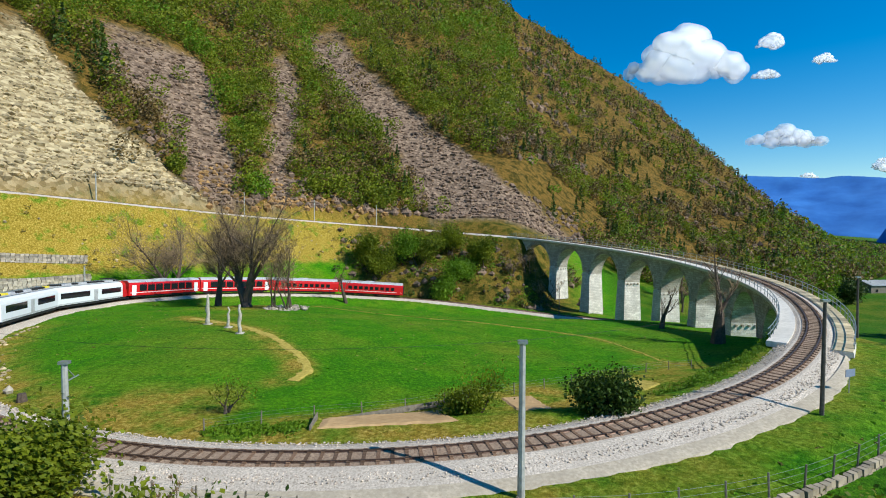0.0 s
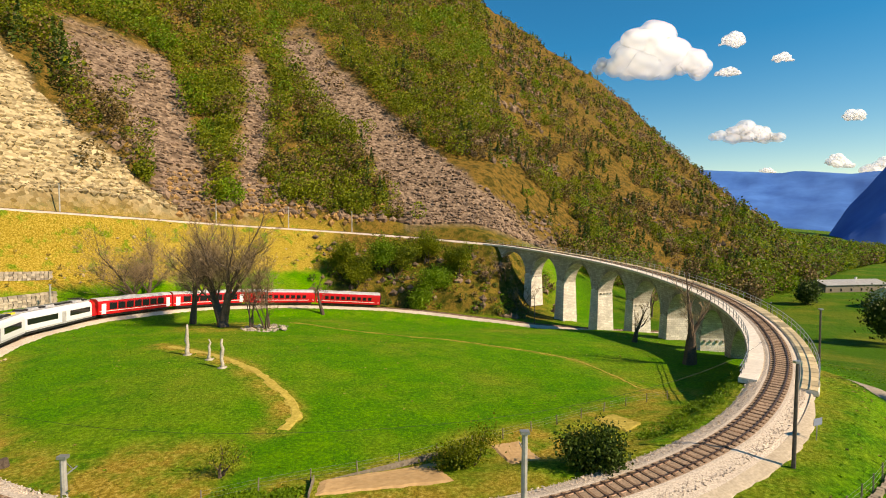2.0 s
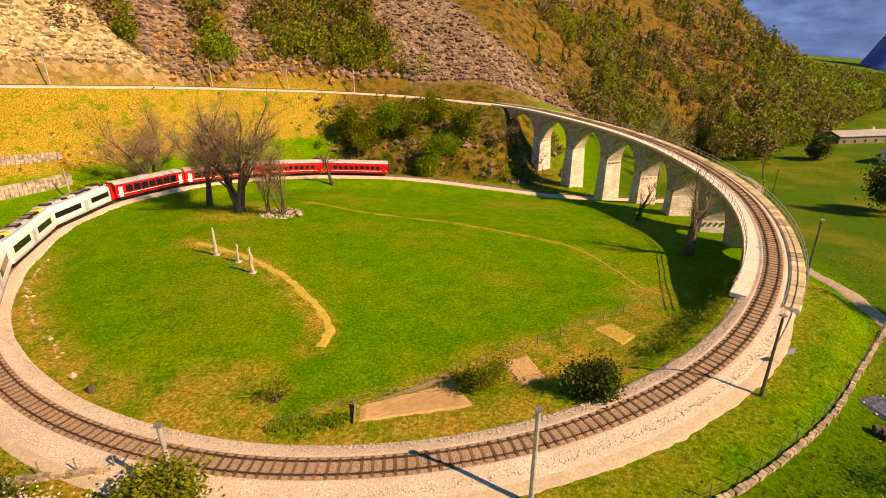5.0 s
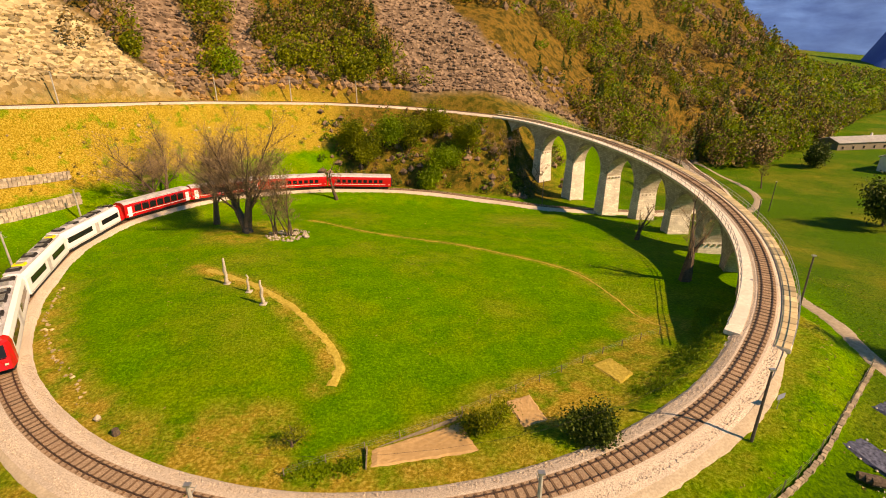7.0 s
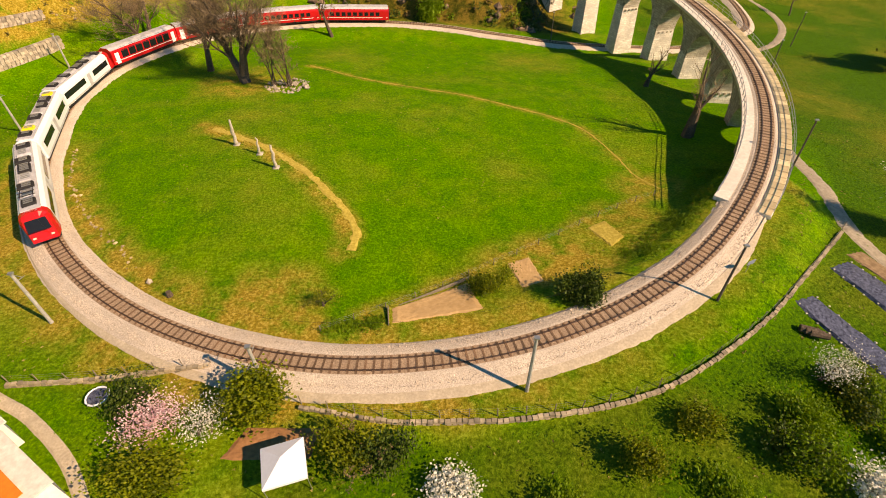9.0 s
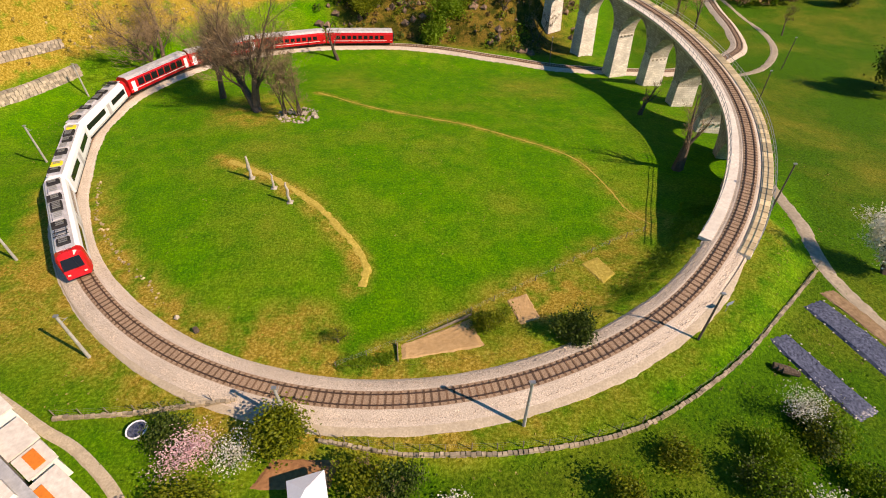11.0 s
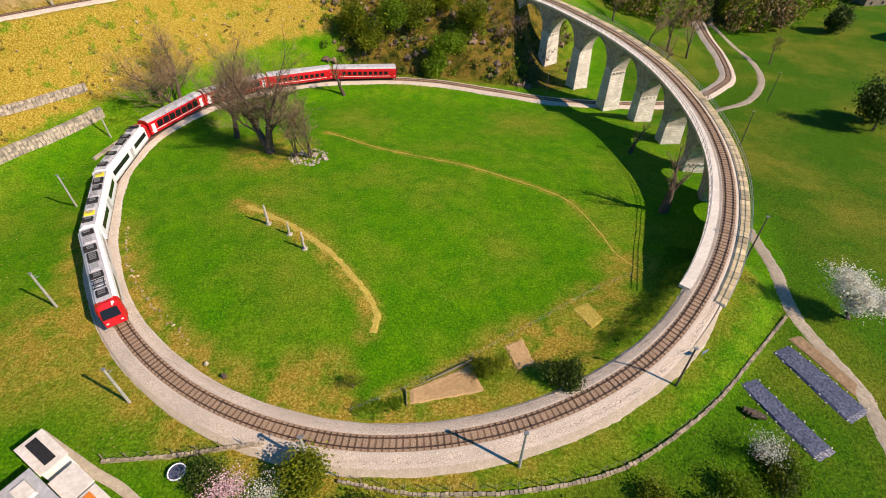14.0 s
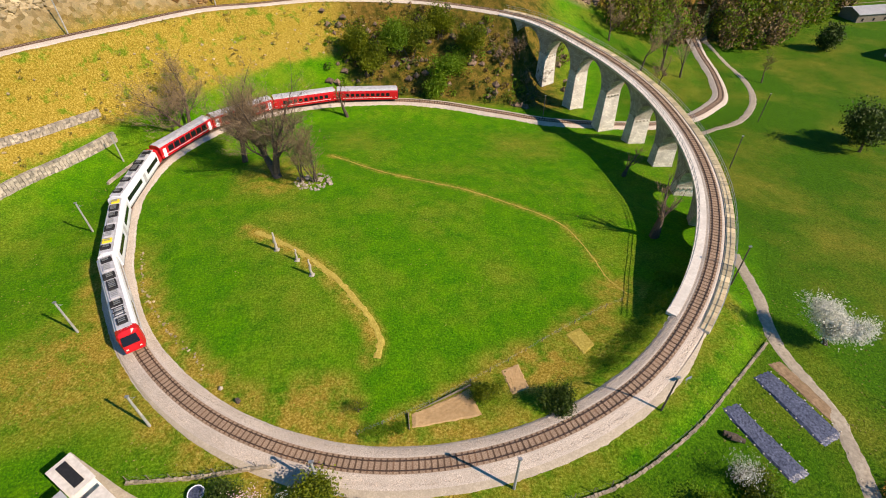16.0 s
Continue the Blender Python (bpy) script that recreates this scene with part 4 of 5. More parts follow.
for i0, i1 in ((480, VIA_A), (VIA_A, VIA_B), (VIA_B, N - 5)):
    part("wire", sweep(i0, i1, [(-0.006, 5.4), (0.006, 5.4), (0, 5.412)], 6), M_BLACK, wires)

# ---- trees and shrubs ----
def limb(b, tips, p, d, length, r, depth, rng, bend=0.35, split=3, spread_k=0.5):
    pts, rad = [p.copy()], [r]
    n = 3
    if depth >= 4:
        bend *= 0.45
    for k in range(n):
        d = (d + Vector((rng.uniform(-1, 1), rng.uniform(-1, 1), rng.uniform(-0.5, 0.8))) * bend * 0.5).normalized()
        p = p + d * length / n
        pts.append(p.copy())
        rad.append(r * (1 - 0.45 * (k + 1) / n))
    b.tube(pts, rad, 6 if depth > 2 else 4 if depth > 0 else 3, cap=depth > 2)
    if depth == 0:
        tips.append((p, d))
        return
    if depth < 3:
        tips.append((p, d))
    for k in range(split):
        if k == 0:
            nd = (d + Vector((rng.uniform(-1, 1), rng.uniform(-1, 1), 0.35)) * 0.28).normalized()
            limb(b, tips, pts[-1], nd, length * rng.uniform(0.7, 0.88), rad[-1] * 0.92, depth - 1, rng, bend, split, spread_k)
            continue
        nd = (d * 0.8 + Vector((rng.uniform(-1, 1), rng.uniform(-1, 1), rng.uniform(-0.1, 1.0))) * 0.85 * (0.6 + spread_k)).normalized()
        limb(b, tips, pts[rng.choice((1, 2, 3) if depth < 5 else (2, 3))], nd, length * rng.uniform(0.45, 0.75), rad[-1] * rng.uniform(0.45, 0.7), depth - 1, rng, bend, split, spread_k)


def tree(x, y, height, seed, leaf=None, leaves=0, size=0.25, label="", category="tree", spread=0.5, trunk=0.28, depth=4, stems=1, name="tree", cloud=0.9, group="", split=3, bark=None, wide=1.0):
    rng = random.Random(seed)
    t = empty(name, pose(x, y, gz(x, y) - 0.15, 0, 0, rng.uniform(0, 360)))
    tips, grown = [], []
    for k in range(stems):
        b = Build()
        grown.append(b)
        d = Vector((rng.uniform(-1, 1) * spread * (1 if stems > 1 else 0.3), rng.uniform(-1, 1) * spread * (1 if stems > 1 else 0.3), 1)).normalized()
        limb(b, tips, Vector((rng.uniform(-0.5, 0.5) * (stems > 1) * 1.5, rng.uniform(-0.5, 0.5) * (stems > 1) * 1.5, 0)), d, height * 0.36, trunk / math.sqrt(stems), depth, rng, 0.2 + spread * 0.3, split, spread)
    top = max(p.z for p, _ in tips)
    k = height / max(top, 0.1)
    for b in grown:
        b.v = [(px * k * wide, py * k * wide, pz * k) for px, py, pz in b.v]
        part("trunk" if stems == 1 else "stem", b, bark or M_BARK, t)
    if leaf is not None and leaves:
        c = Build()
        bare = leaf is M_LEAFBROWN
        for _ in range(int(leaves * (1.6 if bare else 2.2))):
            p, d = rng.choice(tips)
            p = Vector((p.x * wide, p.y * wide, p.z))
            if bare:
                c.twig(p * k, d, height * rng.uniform(0.025, 0.075), rng)
                continue
            q = p * k + Vector((rng.gauss(0, 1), rng.gauss(0, 1), rng.gauss(0, 0.8))) * cloud
            c.leaf(q, size * rng.uniform(0.55, 1.05), rng)
        part("crown", c, M_TWIG if bare else leaf, t)
    return tagged(t, label, category, group)


BARE = "old bare spring tree with dark gnarled limbs in the meadow"
tree(-62.6, 111.1, 23, 1, M_LEAFBROWN, 3800, 0.17, BARE, spread=0.5, trunk=0.8, wide=1.25, depth=5, stems=2, split=5, group="old trees by the track")
tree(-46.0, 96.8, 24, 2, M_LEAFBROWN, 3200, 0.16, BARE, spread=0.55, trunk=0.75, wide=1.2, depth=5, split=5, group="old trees by the track")
tree(-37.1, 88.8, 24, 3, M_LEAFBROWN, 4200, 0.16, BARE, spread=0.42, trunk=1.4, wide=1.3, depth=5, stems=2, split=5, group="old trees by the track")
tree(-28.6, 86.4, 17, 4, M_LEAFBROWN, 1900, 0.15, "cluster of thin bare young trees on a stony mound", spread=0.3, trunk=0.45, depth=4, stems=5, group="old trees by the track")
tree(-31.5, 86.0, 13, 14, M_LEAFBROWN, 1400, 0.15, "cluster of thin bare young trees on a stony mound", spread=0.25, trunk=0.35, depth=4, stems=4, group="old trees by the track")
tree(-26.5, 124.5, 10, 5, M_LEAFBROWN, 900, 0.14, "pollarded dark tree stump with short limbs", spread=0.5, trunk=0.5, depth=3)
tree(36.0, 66.6, 14, 9, M_LEAFBROWN, 350, 0.12, "large pollarded dark tree in front of the viaduct", spread=0.3, trunk=1.1, depth=5)
tree(38.8, 91.0, 8.5, 7, M_LEAFBROWN, 250, 0.12, "small pollarded tree beside a viaduct pier", spread=0.4, trunk=0.6, depth=4)
for n, (x, y, h) in enumerate(((68, 161, 17), (76.5, 164, 19), (81.7, 160, 20), (70, 150, 12), (88, 190, 16), (60, 175, 15))):
    tree(x, y, h, 20 + n, M_LEAFBROWN, 900, 0.2, "tall bare tree behind the viaduct", spread=0.35, trunk=0.5, depth=5, group="trees behind the viaduct")
tree(111, 160, 13, 30, M_LEAFBROWN, 900, 0.15, "rounded bare tree standing alone in the meadow", spread=0.8, trunk=0.4, depth=5)
tree(108, 108, 12, 31, M_LEAFDARK, 5200, 0.36, "broad dark green conifer in the meadow", spread=0.5, trunk=0.5, depth=5, cloud=1.6)
tree(112, 114, 9, 32, M_LEAFDARK, 3000, 0.45, "broad dark green conifer in the meadow", spread=0.5, trunk=0.4, depth=5, cloud=1.5)
tree(152, 190, 9, 49, M_LEAFDARK, 2600, 0.45, "dark green conifer near the white house", spread=0.3, trunk=0.4, depth=5, cloud=1.4)
tree(49.9, 39.6, 9.3, 36, M_BLOSSOM, 5600, 0.14, "white blossoming cherry tree beside the dirt road", spread=0.9, trunk=0.35, depth=5, cloud=0.6, wide=1.2)
tree(28.2, 22.0, 4.8, 34, M_BLOSSOM, 650, 0.085, "white blossoming fruit tree in the garden", spread=0.9, trunk=0.18, depth=4, cloud=0.6)
tree(56, 30, 7, 35, None, 0, 0.1, "bare spreading tree beside the dirt road", spread=0.9, trunk=0.3, depth=5)
tree(9.8, 31.2, 2.2, 37, M_LEAFDARK, 4600, 0.14, "dense round dark green bush beside the track", "bush", spread=1.0, trunk=0.12, depth=4, stems=5, name="bush", cloud=0.55)
tree(1.6, 33.4, 3.4, 38, M_LEAF, 900, 0.11, "thin leafy shrub at the corner of a soil bed", "shrub", spread=1.0, trunk=0.14, depth=4, stems=2, name="shrub", cloud=0.45)
tree(0.2, 34.2, 1.6, 48, M_LEAF, 900, 0.12, "low green shrub at the corner of a soil bed", "shrub", spread=1.0, trunk=0.1, depth=3, stems=3, name="shrub", cloud=0.5)
tree(-14.6, 32.2, 2.4, 39, M_LEAF, 220, 0.1, "small pruned shrub on a stump in the meadow", "shrub", spread=1.0, trunk=0.2, depth=3, stems=2, name="shrub", cloud=0.4)
tree(-17.8, 20.4, 3.7, 40, M_LEAF, 4200, 0.16, "leafy green bush beside the track", "bush", spread=0.7, trunk=0.2, depth=4, stems=3, name="bush", cloud=0.8)
tree(-26.0, 19.6, 2.5, 41, M_PINK, 1100, 0.1, "pink blossoming shrub in the garden", "shrub", spread=0.7, trunk=0.15, depth=4, stems=3, name="shrub", cloud=0.75)
tree(-22.0, 18.9, 2.8, 42, M_BLOSSOM, 500, 0.1, "white blossoming shrub in the garden", "shrub", spread=0.7, trunk=0.15, depth=4, stems=3, name="shrub", cloud=0.75)
tree(-28.0, 20.8, 2.2, 43, M_LEAFDARK, 1600, 0.13, "dark evergreen shrub in the garden", "shrub", spread=0.7, trunk=0.12, depth=4, stems=3, name="shrub", cloud=0.7)
tree(-24.2, 15.6, 2.8, 44, M_LEAF, 1900, 0.15, "yellow-green shrub in the garden", "shrub", spread=0.8, trunk=0.15, depth=4, stems=3, name="shrub", cloud=0.9)
tree(-11.4, 17.2, 2.4, 45, M_LEAF, 1100, 0.16, "dark shrub by the garden wall", "shrub", spread=0.8, trunk=0.12, depth=4, stems=3, name="shrub", cloud=0.7)
tree(46.6, 19.0, 2.2, 46, speckled("orange_leaves", (0.4, 0.2, 0.02), (0.65, 0.38, 0.05), 3, relief=0, island=True), 1300, 0.14, "orange-yellow flowering bush beside the road", "bush", spread=1.0, trunk=0.1, depth=3, stems=4, name="bush", cloud=0.5)
rng = random.Random(77)
for n in range(24):
    x, y = rng.uniform(-15, 34), rng.uniform(7, 17.8)
    y += max(0, x - 14) * 0.35
    kind = rng.choice((M_LEAFDARK, M_LEAF, M_LEAFBRIGHT, M_LEAFBRIGHT, M_LEAFBRIGHT, M_LEAFBROWN, M_LEAF, M_BLOSSOM))
    tree(x, y, rng.uniform(1.2, 3.0), 100 + n, kind, 900, 0.14, "leafy garden shrub in spring growth" if kind is not M_BLOSSOM else "white blossoming garden shrub", "shrub", spread=0.9, trunk=0.12, depth=3, stems=3, name="shrub", cloud=0.6, group="garden shrubs")
for n, (x, y, h, kind) in enumerate(((-20, 142, 10, M_LEAF), (-9, 146, 12, M_LEAF), (2, 141, 8, M_LEAFBRIGHT), (10, 146, 10, M_LEAF), (-14, 148, 11, M_LEAFBRIGHT), (0, 152, 10, M_LEAF), (-24, 146, 10, M_LEAF), (18, 145, 9, M_LEAFBROWN), (23, 148, 10, M_LEAFBROWN), (-3, 138, 6, M_LEAFBRIGHT), (27, 141, 11, M_LEAFBROWN), (33, 149, 9, M_LEAFBROWN))):
    tree(x, y, h, 130 + n, kind, 2600 if kind is not M_LEAFBROWN else 1100, 0.3 if kind is not M_LEAFBROWN else 0.2, "green tree on the rocky bank below the upper line" if kind is not M_LEAFBROWN else "brown budding tree on the rocky bank", spread=0.7, trunk=0.3, depth=4, stems=2, cloud=1.1, group="trees on the bank")

# ---- woods and scree on the mountain ----
def crown_clump(b, p, h, w, leaves, size, rng, cone):
    for _ in range(leaves):
        u = rng.random()
        if cone:
            rad = w * (1 - u) * math.sqrt(rng.random())
        else:
            rad = w * math.sqrt(max(0.05, 1 - (2 * u - 1) ** 2)) * rng.uniform(0.5, 1.0)
        a = rng.uniform(0, 6.283)
        b.leaf((p[0] + rad * math.cos(a), p[1] + rad * math.sin(a), p[2] + (0.15 + 0.85 * u) * h), size * rng.uniform(0.6, 1.3), rng)


rng = random.Random(5)
kinds = {"leaf": Build(), "dark": Build(), "brown": Build(), "bright": Build()}
scree_stone, pale_stone, crag, brush, ivy = Build(), Build(), Build(), Build(), Build()
spots = []
while len(spots) < 15000:
    az = rng.uniform(-50, 46)
    f, tp = float(np.interp(az, FOOT_AZ, FOOT_D)), float(np.interp(az, TOP_AZ, TOP_D))
    r = f + (tp * 1.01 - f) * rng.random() ** 1.5
    spots.append((r * math.sin(radians(az)), r * math.cos(radians(az)), r, f))
arr = np.array(spots)
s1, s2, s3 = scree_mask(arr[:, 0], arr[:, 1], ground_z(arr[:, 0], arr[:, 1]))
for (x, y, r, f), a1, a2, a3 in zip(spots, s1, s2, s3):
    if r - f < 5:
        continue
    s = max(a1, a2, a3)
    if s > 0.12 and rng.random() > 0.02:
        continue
    if r < 430 and rng.random() < (0.38 if math.atan2(x, y) < 0.12 else 0.2):
        continue
    d = noise.noise(Vector((x / 60, y / 60, 3)))
    d2 = noise.noise(Vector((x / 22, y / 22, 9)))
    az = math.degrees(math.atan2(x, y))
    flank = az > 7
    if d + 0.7 * d2 < (-0.12 if flank else -0.5) and rng.random() < 0.9:
        continue
    far = r > 420
    h = rng.uniform(4, 9) * (1.45 if not flank else 0.95)
    if r - f < 45:
        h *= 0.7 if az < 14 else 1.3
    q = d * 0.9 + d2 * 0.7 + rng.uniform(-0.35, 0.35)
    if flank:
        kind = "dark" if q < -0.12 else "brown" if q < 0.2 else "leaf" if q < 0.62 else "bright"
        if r - f < 60 and rng.random() < 0.4:
            kind = rng.choice(("leaf", "bright", "leaf"))
    else:
        kind = "dark" if q < -0.5 else "brown" if q < -0.25 else "leaf" if q < 0.45 else "bright"
    conical = kind == "dark"
    crown_clump(kinds[kind], (x, y, gz(x, y) - 0.5), h * (1.35 if conical else 1), h * (0.27 if conical else 0.5), 34 if far else (150 if r < 260 else 95), (0.9 if far else (0.4 if r < 260 else 0.52)) * (h / 7) ** 0.5, rng, conical)
r2 = random.Random(31)
for _ in range(330):                                   # tall trees along the foot of the mountain
    az = r2.uniform(19, 43)
    f = float(np.interp(az, FOOT_AZ, FOOT_D))
    d = f + r2.uniform(-14, 26)
    x, y = d * math.sin(radians(az)), d * math.cos(radians(az))
    if np.hypot(TRACK[:, 0] - x, TRACK[:, 1] - y).min() < 9:
        continue
    h = r2.uniform(7, 15)
    crown_clump(kinds[r2.choice(("leaf", "brown", "leaf", "bright", "brown"))], (x, y, gz(x, y) - 0.4), h, h * 0.36, 150, 0.5, r2, False)
for _ in range(1500):                                  # woods running out along the valley floor
    az = r2.uniform(33, 45)
    d = float(np.interp(az, FOOT_AZ, FOOT_D)) + 900 * r2.random() ** 1.2
    x, y = d * math.sin(radians(az)), d * math.cos(radians(az))
    h = r2.uniform(8, 15)
    crown_clump(kinds[r2.choice(("leaf", "brown", "leaf", "bright", "dark"))], (x, y, gz(x, y) - 0.4), h, h * 0.5, 44 if d < 500 else 26, 0.8 if d < 500 else 1.5, r2, False)
for _ in range(230):
    x, y = r2.uniform(-34, 44), r2.uniform(134, 160)
    dd = np.hypot(TRACK[:, 0] - x, TRACK[:, 1] - y)
    if dd.min() < 4.5:
        continue
    h = r2.uniform(1.0, 3.6)
    crown_clump(kinds[r2.choice(("leaf", "brown", "brown", "dark", "bright"))], (x, y, gz(x, y) - 0.3), h, h * 0.6, 50, 0.28, r2, False)
    if r2.random() < 0.6:
        qx, qy = x + r2.uniform(-3, 3), y + r2.uniform(-3, 3)
        crag.rock((qx, qy, gz(qx, qy)), r2.uniform(0.5, 1.8), r2, 0.9)
for k, mat, label in (("leaf", M_LEAF, "fresh green deciduous woods on the mountain side"), ("dark", M_LEAFDARK, "dark conifers scattered on the mountain side"), ("brown", M_LEAFBROWN, "brown budding trees and brush on the mountain side"), ("bright", M_LEAFBRIGHT, "bright green spring trees on the mountain side")):
    tagged(new("woods", kinds[k].mesh("woods", mat)), label, "woods", kind="stuff")
n = 0
while n < 15000:
    az = rng.uniform(-50, 17)
    f = float(np.interp(az, FOOT_AZ, FOOT_D))
    r = f + 3 + 330 * rng.random() ** 1.6
    x, y = r * math.sin(radians(az)), r * math.cos(radians(az))
    z = float(ground_z(np.array([x]), np.array([y]))[0]) if n % 1 == 0 else 0
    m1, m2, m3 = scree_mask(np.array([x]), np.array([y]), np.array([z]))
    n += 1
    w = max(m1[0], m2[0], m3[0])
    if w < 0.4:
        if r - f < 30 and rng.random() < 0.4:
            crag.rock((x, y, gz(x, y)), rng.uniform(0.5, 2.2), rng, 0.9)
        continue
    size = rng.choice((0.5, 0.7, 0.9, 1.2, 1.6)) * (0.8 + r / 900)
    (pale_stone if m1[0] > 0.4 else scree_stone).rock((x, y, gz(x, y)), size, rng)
earth = Build()
for k in range(420):                                   # rusty rock cutting above the upper line
    az = rng.uniform(-27, -5)
    f = float(np.interp(az, FOOT_AZ, FOOT_D))
    r = f + 2 + 17 * rng.random() ** 1.3
    x, y = r * math.sin(radians(az)), r * math.cos(radians(az))
    earth.rock((x, y, gz(x, y)), rng.choice((0.5, 0.7, 1.0, 1.6)), rng, 0.85)
tagged(new("rock_cutting", earth.mesh("rock_cutting", speckled("rusty_rock", (0.16, 0.075, 0.022), (0.52, 0.33, 0.14), 0.9, 0.95, relief=0.5, depth=0.1, island=True))), "rusty orange broken rock in the cutting above the line", "rocks", kind="stuff")
for k in range(1500):
    az = rng.uniform(4, 40)
    f, tp = float(np.interp(az, FOOT_AZ, FOOT_D)), float(np.interp(az, TOP_AZ, TOP_D))
    r = f + (tp - f) * rng.uniform(0.1, 0.98)
    x, y = r * math.sin(radians(az)), r * math.cos(radians(az))
    if noise.noise(Vector((x / 60, y / 60, 20))) > 0.05:
        for _ in range(3):
            qx, qy = x + rng.gauss(0, 4), y + rng.gauss(0, 4)
            crag.rock((qx, qy, gz(qx, qy)), rng.uniform(1, 3.2), rng, rng.uniform(0.7, 1.3))
for k in range(520):                                   # the sunny slope under the upper line
    i = r2.randrange(VIA_B + 60, VIA_B + 330)
    x, y, _ = on_track(i, r2.uniform(4, 22), 0)
    z = gz(x, y)
    if z < 4 or i >= N:
        continue
    if r2.random() < 0.4:
        pale_stone.rock((x, y, z), r2.uniform(0.15, 0.6), r2)
    else:
        h = r2.uniform(0.4, 1.3)
        crown_clump(brush, (x, y, z - 0.1), h, h * 0.8, 14, 0.22, r2, False)
for k in range(800):                                   # ivy on the inner embankment by the viaduct
    i = r2.randrange(VIA_A - 28, VIA_A + 20)
    side = r2.uniform(3.0, 6.8)
    x, y, _ = on_track(i, side, 0)
    if noise.noise(Vector((x / 2.5, y / 2.5, 4))) < r2.uniform(-0.5, 0.35):
        continue
    h = r2.uniform(0.1, 0.6)
    crown_clump(ivy, (x, y, gz(x, y) - 0.1), h, r2.uniform(0.3, 0.8), 30, 0.08, r2, False)
hedge = Build()
for k in range(120):                                   # low ivy hedge beside the front soil bed
    x = r2.uniform(-14.5, -8.7)
    y = 29.1 + r2.gauss(0, 0.45) + 0.05 * (x + 12)
    crown_clump(hedge, (x, y, gz(x, y) - 0.1), r2.uniform(0.15, 0.45), r2.uniform(0.25, 0.5), 22, 0.09, r2, False)
tagged(new("hedge", hedge.mesh("hedge", M_LEAFBRIGHT)), "low green ivy hedge beside the bare soil bed", "hedge")
tagged(new("brush", brush.mesh("brush", leafy("dry_brush", (0.13, 0.1, 0.02), (0.36, 0.28, 0.08)))), "dry brown brush on the sunny slope", "brush", kind="stuff")
tagged(new("ivy", ivy.mesh("ivy", M_LEAFBRIGHT)), "dark green ivy and brambles on the embankment", "ivy", kind="stuff")
tagged(new("scree", scree_stone.mesh("scree", M_ROCK)), "grey-brown scree of broken boulders", "scree", kind="stuff")
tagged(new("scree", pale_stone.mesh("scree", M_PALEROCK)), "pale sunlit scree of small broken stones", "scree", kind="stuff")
tagged(new("crags", crag.mesh("crags", M_ROCK)), "weathered rock outcrops on the slope", "rocks", kind="stuff")

# ---- stone walls, beds, roads ----
def drape(name, line, width, mat, label, category, lift=0.06, wobble=0.2):
    line = smooth_line(line, 0.8)
    t = np.gradient(line[:, :2], axis=0)
    t /= np.linalg.norm(t, axis=1)[:, None]
    b = Build()
    r = random.Random(3)
    cols = (-1, -0.5, 0, 0.5, 1)
    for p, d in zip(line, t):
        for c in cols:
            e = width / 2 * c + (r.uniform(-wobble, wobble) if abs(c) == 1 else 0)
            x, y = p[0] - d[1] * e, p[1] + d[0] * e
            b.v.append((x, y, gz(x, y) + (lift if abs(c) < 1 else -0.05)))
    n = len(cols)
    for k in range(len(line) - 1):
        b.f.extend((k * n + j, (k + 1) * n + j, (k + 1) * n + j + 1, k * n + j + 1) for j in range(n - 1))
    return structure(name, b, mat, label, category)


drape("road_1", [(47.2, 60), (45.2, 50), (42.7, 40.4), (43.6, 34), (44.7, 28.8), (43.2, 19.6), (40, 6), (38, -20)], 2.5, M_ROAD, "pale dirt road leading past the viaduct", "road")
drape("road_2", [(62, 113), (74.6, 121.5), (87, 128.5), (99, 143.5), (106, 162), (107.5, 180), (112, 207), (128, 232), (160, 244), (230, 254)], 2.4, M_ROAD, "pale dirt road beside the lower line", "road", 0.12)


def draped_bed(name, corners, mat, label, category, lift, rise=0.0):
    """A four-cornered bed on the ground, with an uneven top."""
    a, b_, c, d = (np.array(p, float) for p in corners)
    b = Build()
    n = 12
    r = random.Random(8)
    for i in range(n + 1):
        for j in range(n + 1):
            u, v = i / n, j / n
            p = (a * (1 - u) + b_ * u) * (1 - v) + (d * (1 - u) + c * u) * v
            edge = min(u, 1 - u, v, 1 - v) == 0
            p = p + np.array((r.uniform(-0.08, 0.08), r.uniform(-0.08, 0.08)))
            b.v.append((p[0], p[1], gz(p[0], p[1]) + (-0.06 if edge else lift + rise * math.sin(math.pi * min(1, min(v, 1 - v) * 3) / 2) + r.uniform(0, 0.03))))
    for i in range(n):
        b.f.extend((i * (n + 1) + j, (i + 1) * (n + 1) + j, (i + 1) * (n + 1) + j + 1, i * (n + 1) + j + 1) for j in range(n))
    return tagged(new(name, b.mesh(name, mat)), label, category)


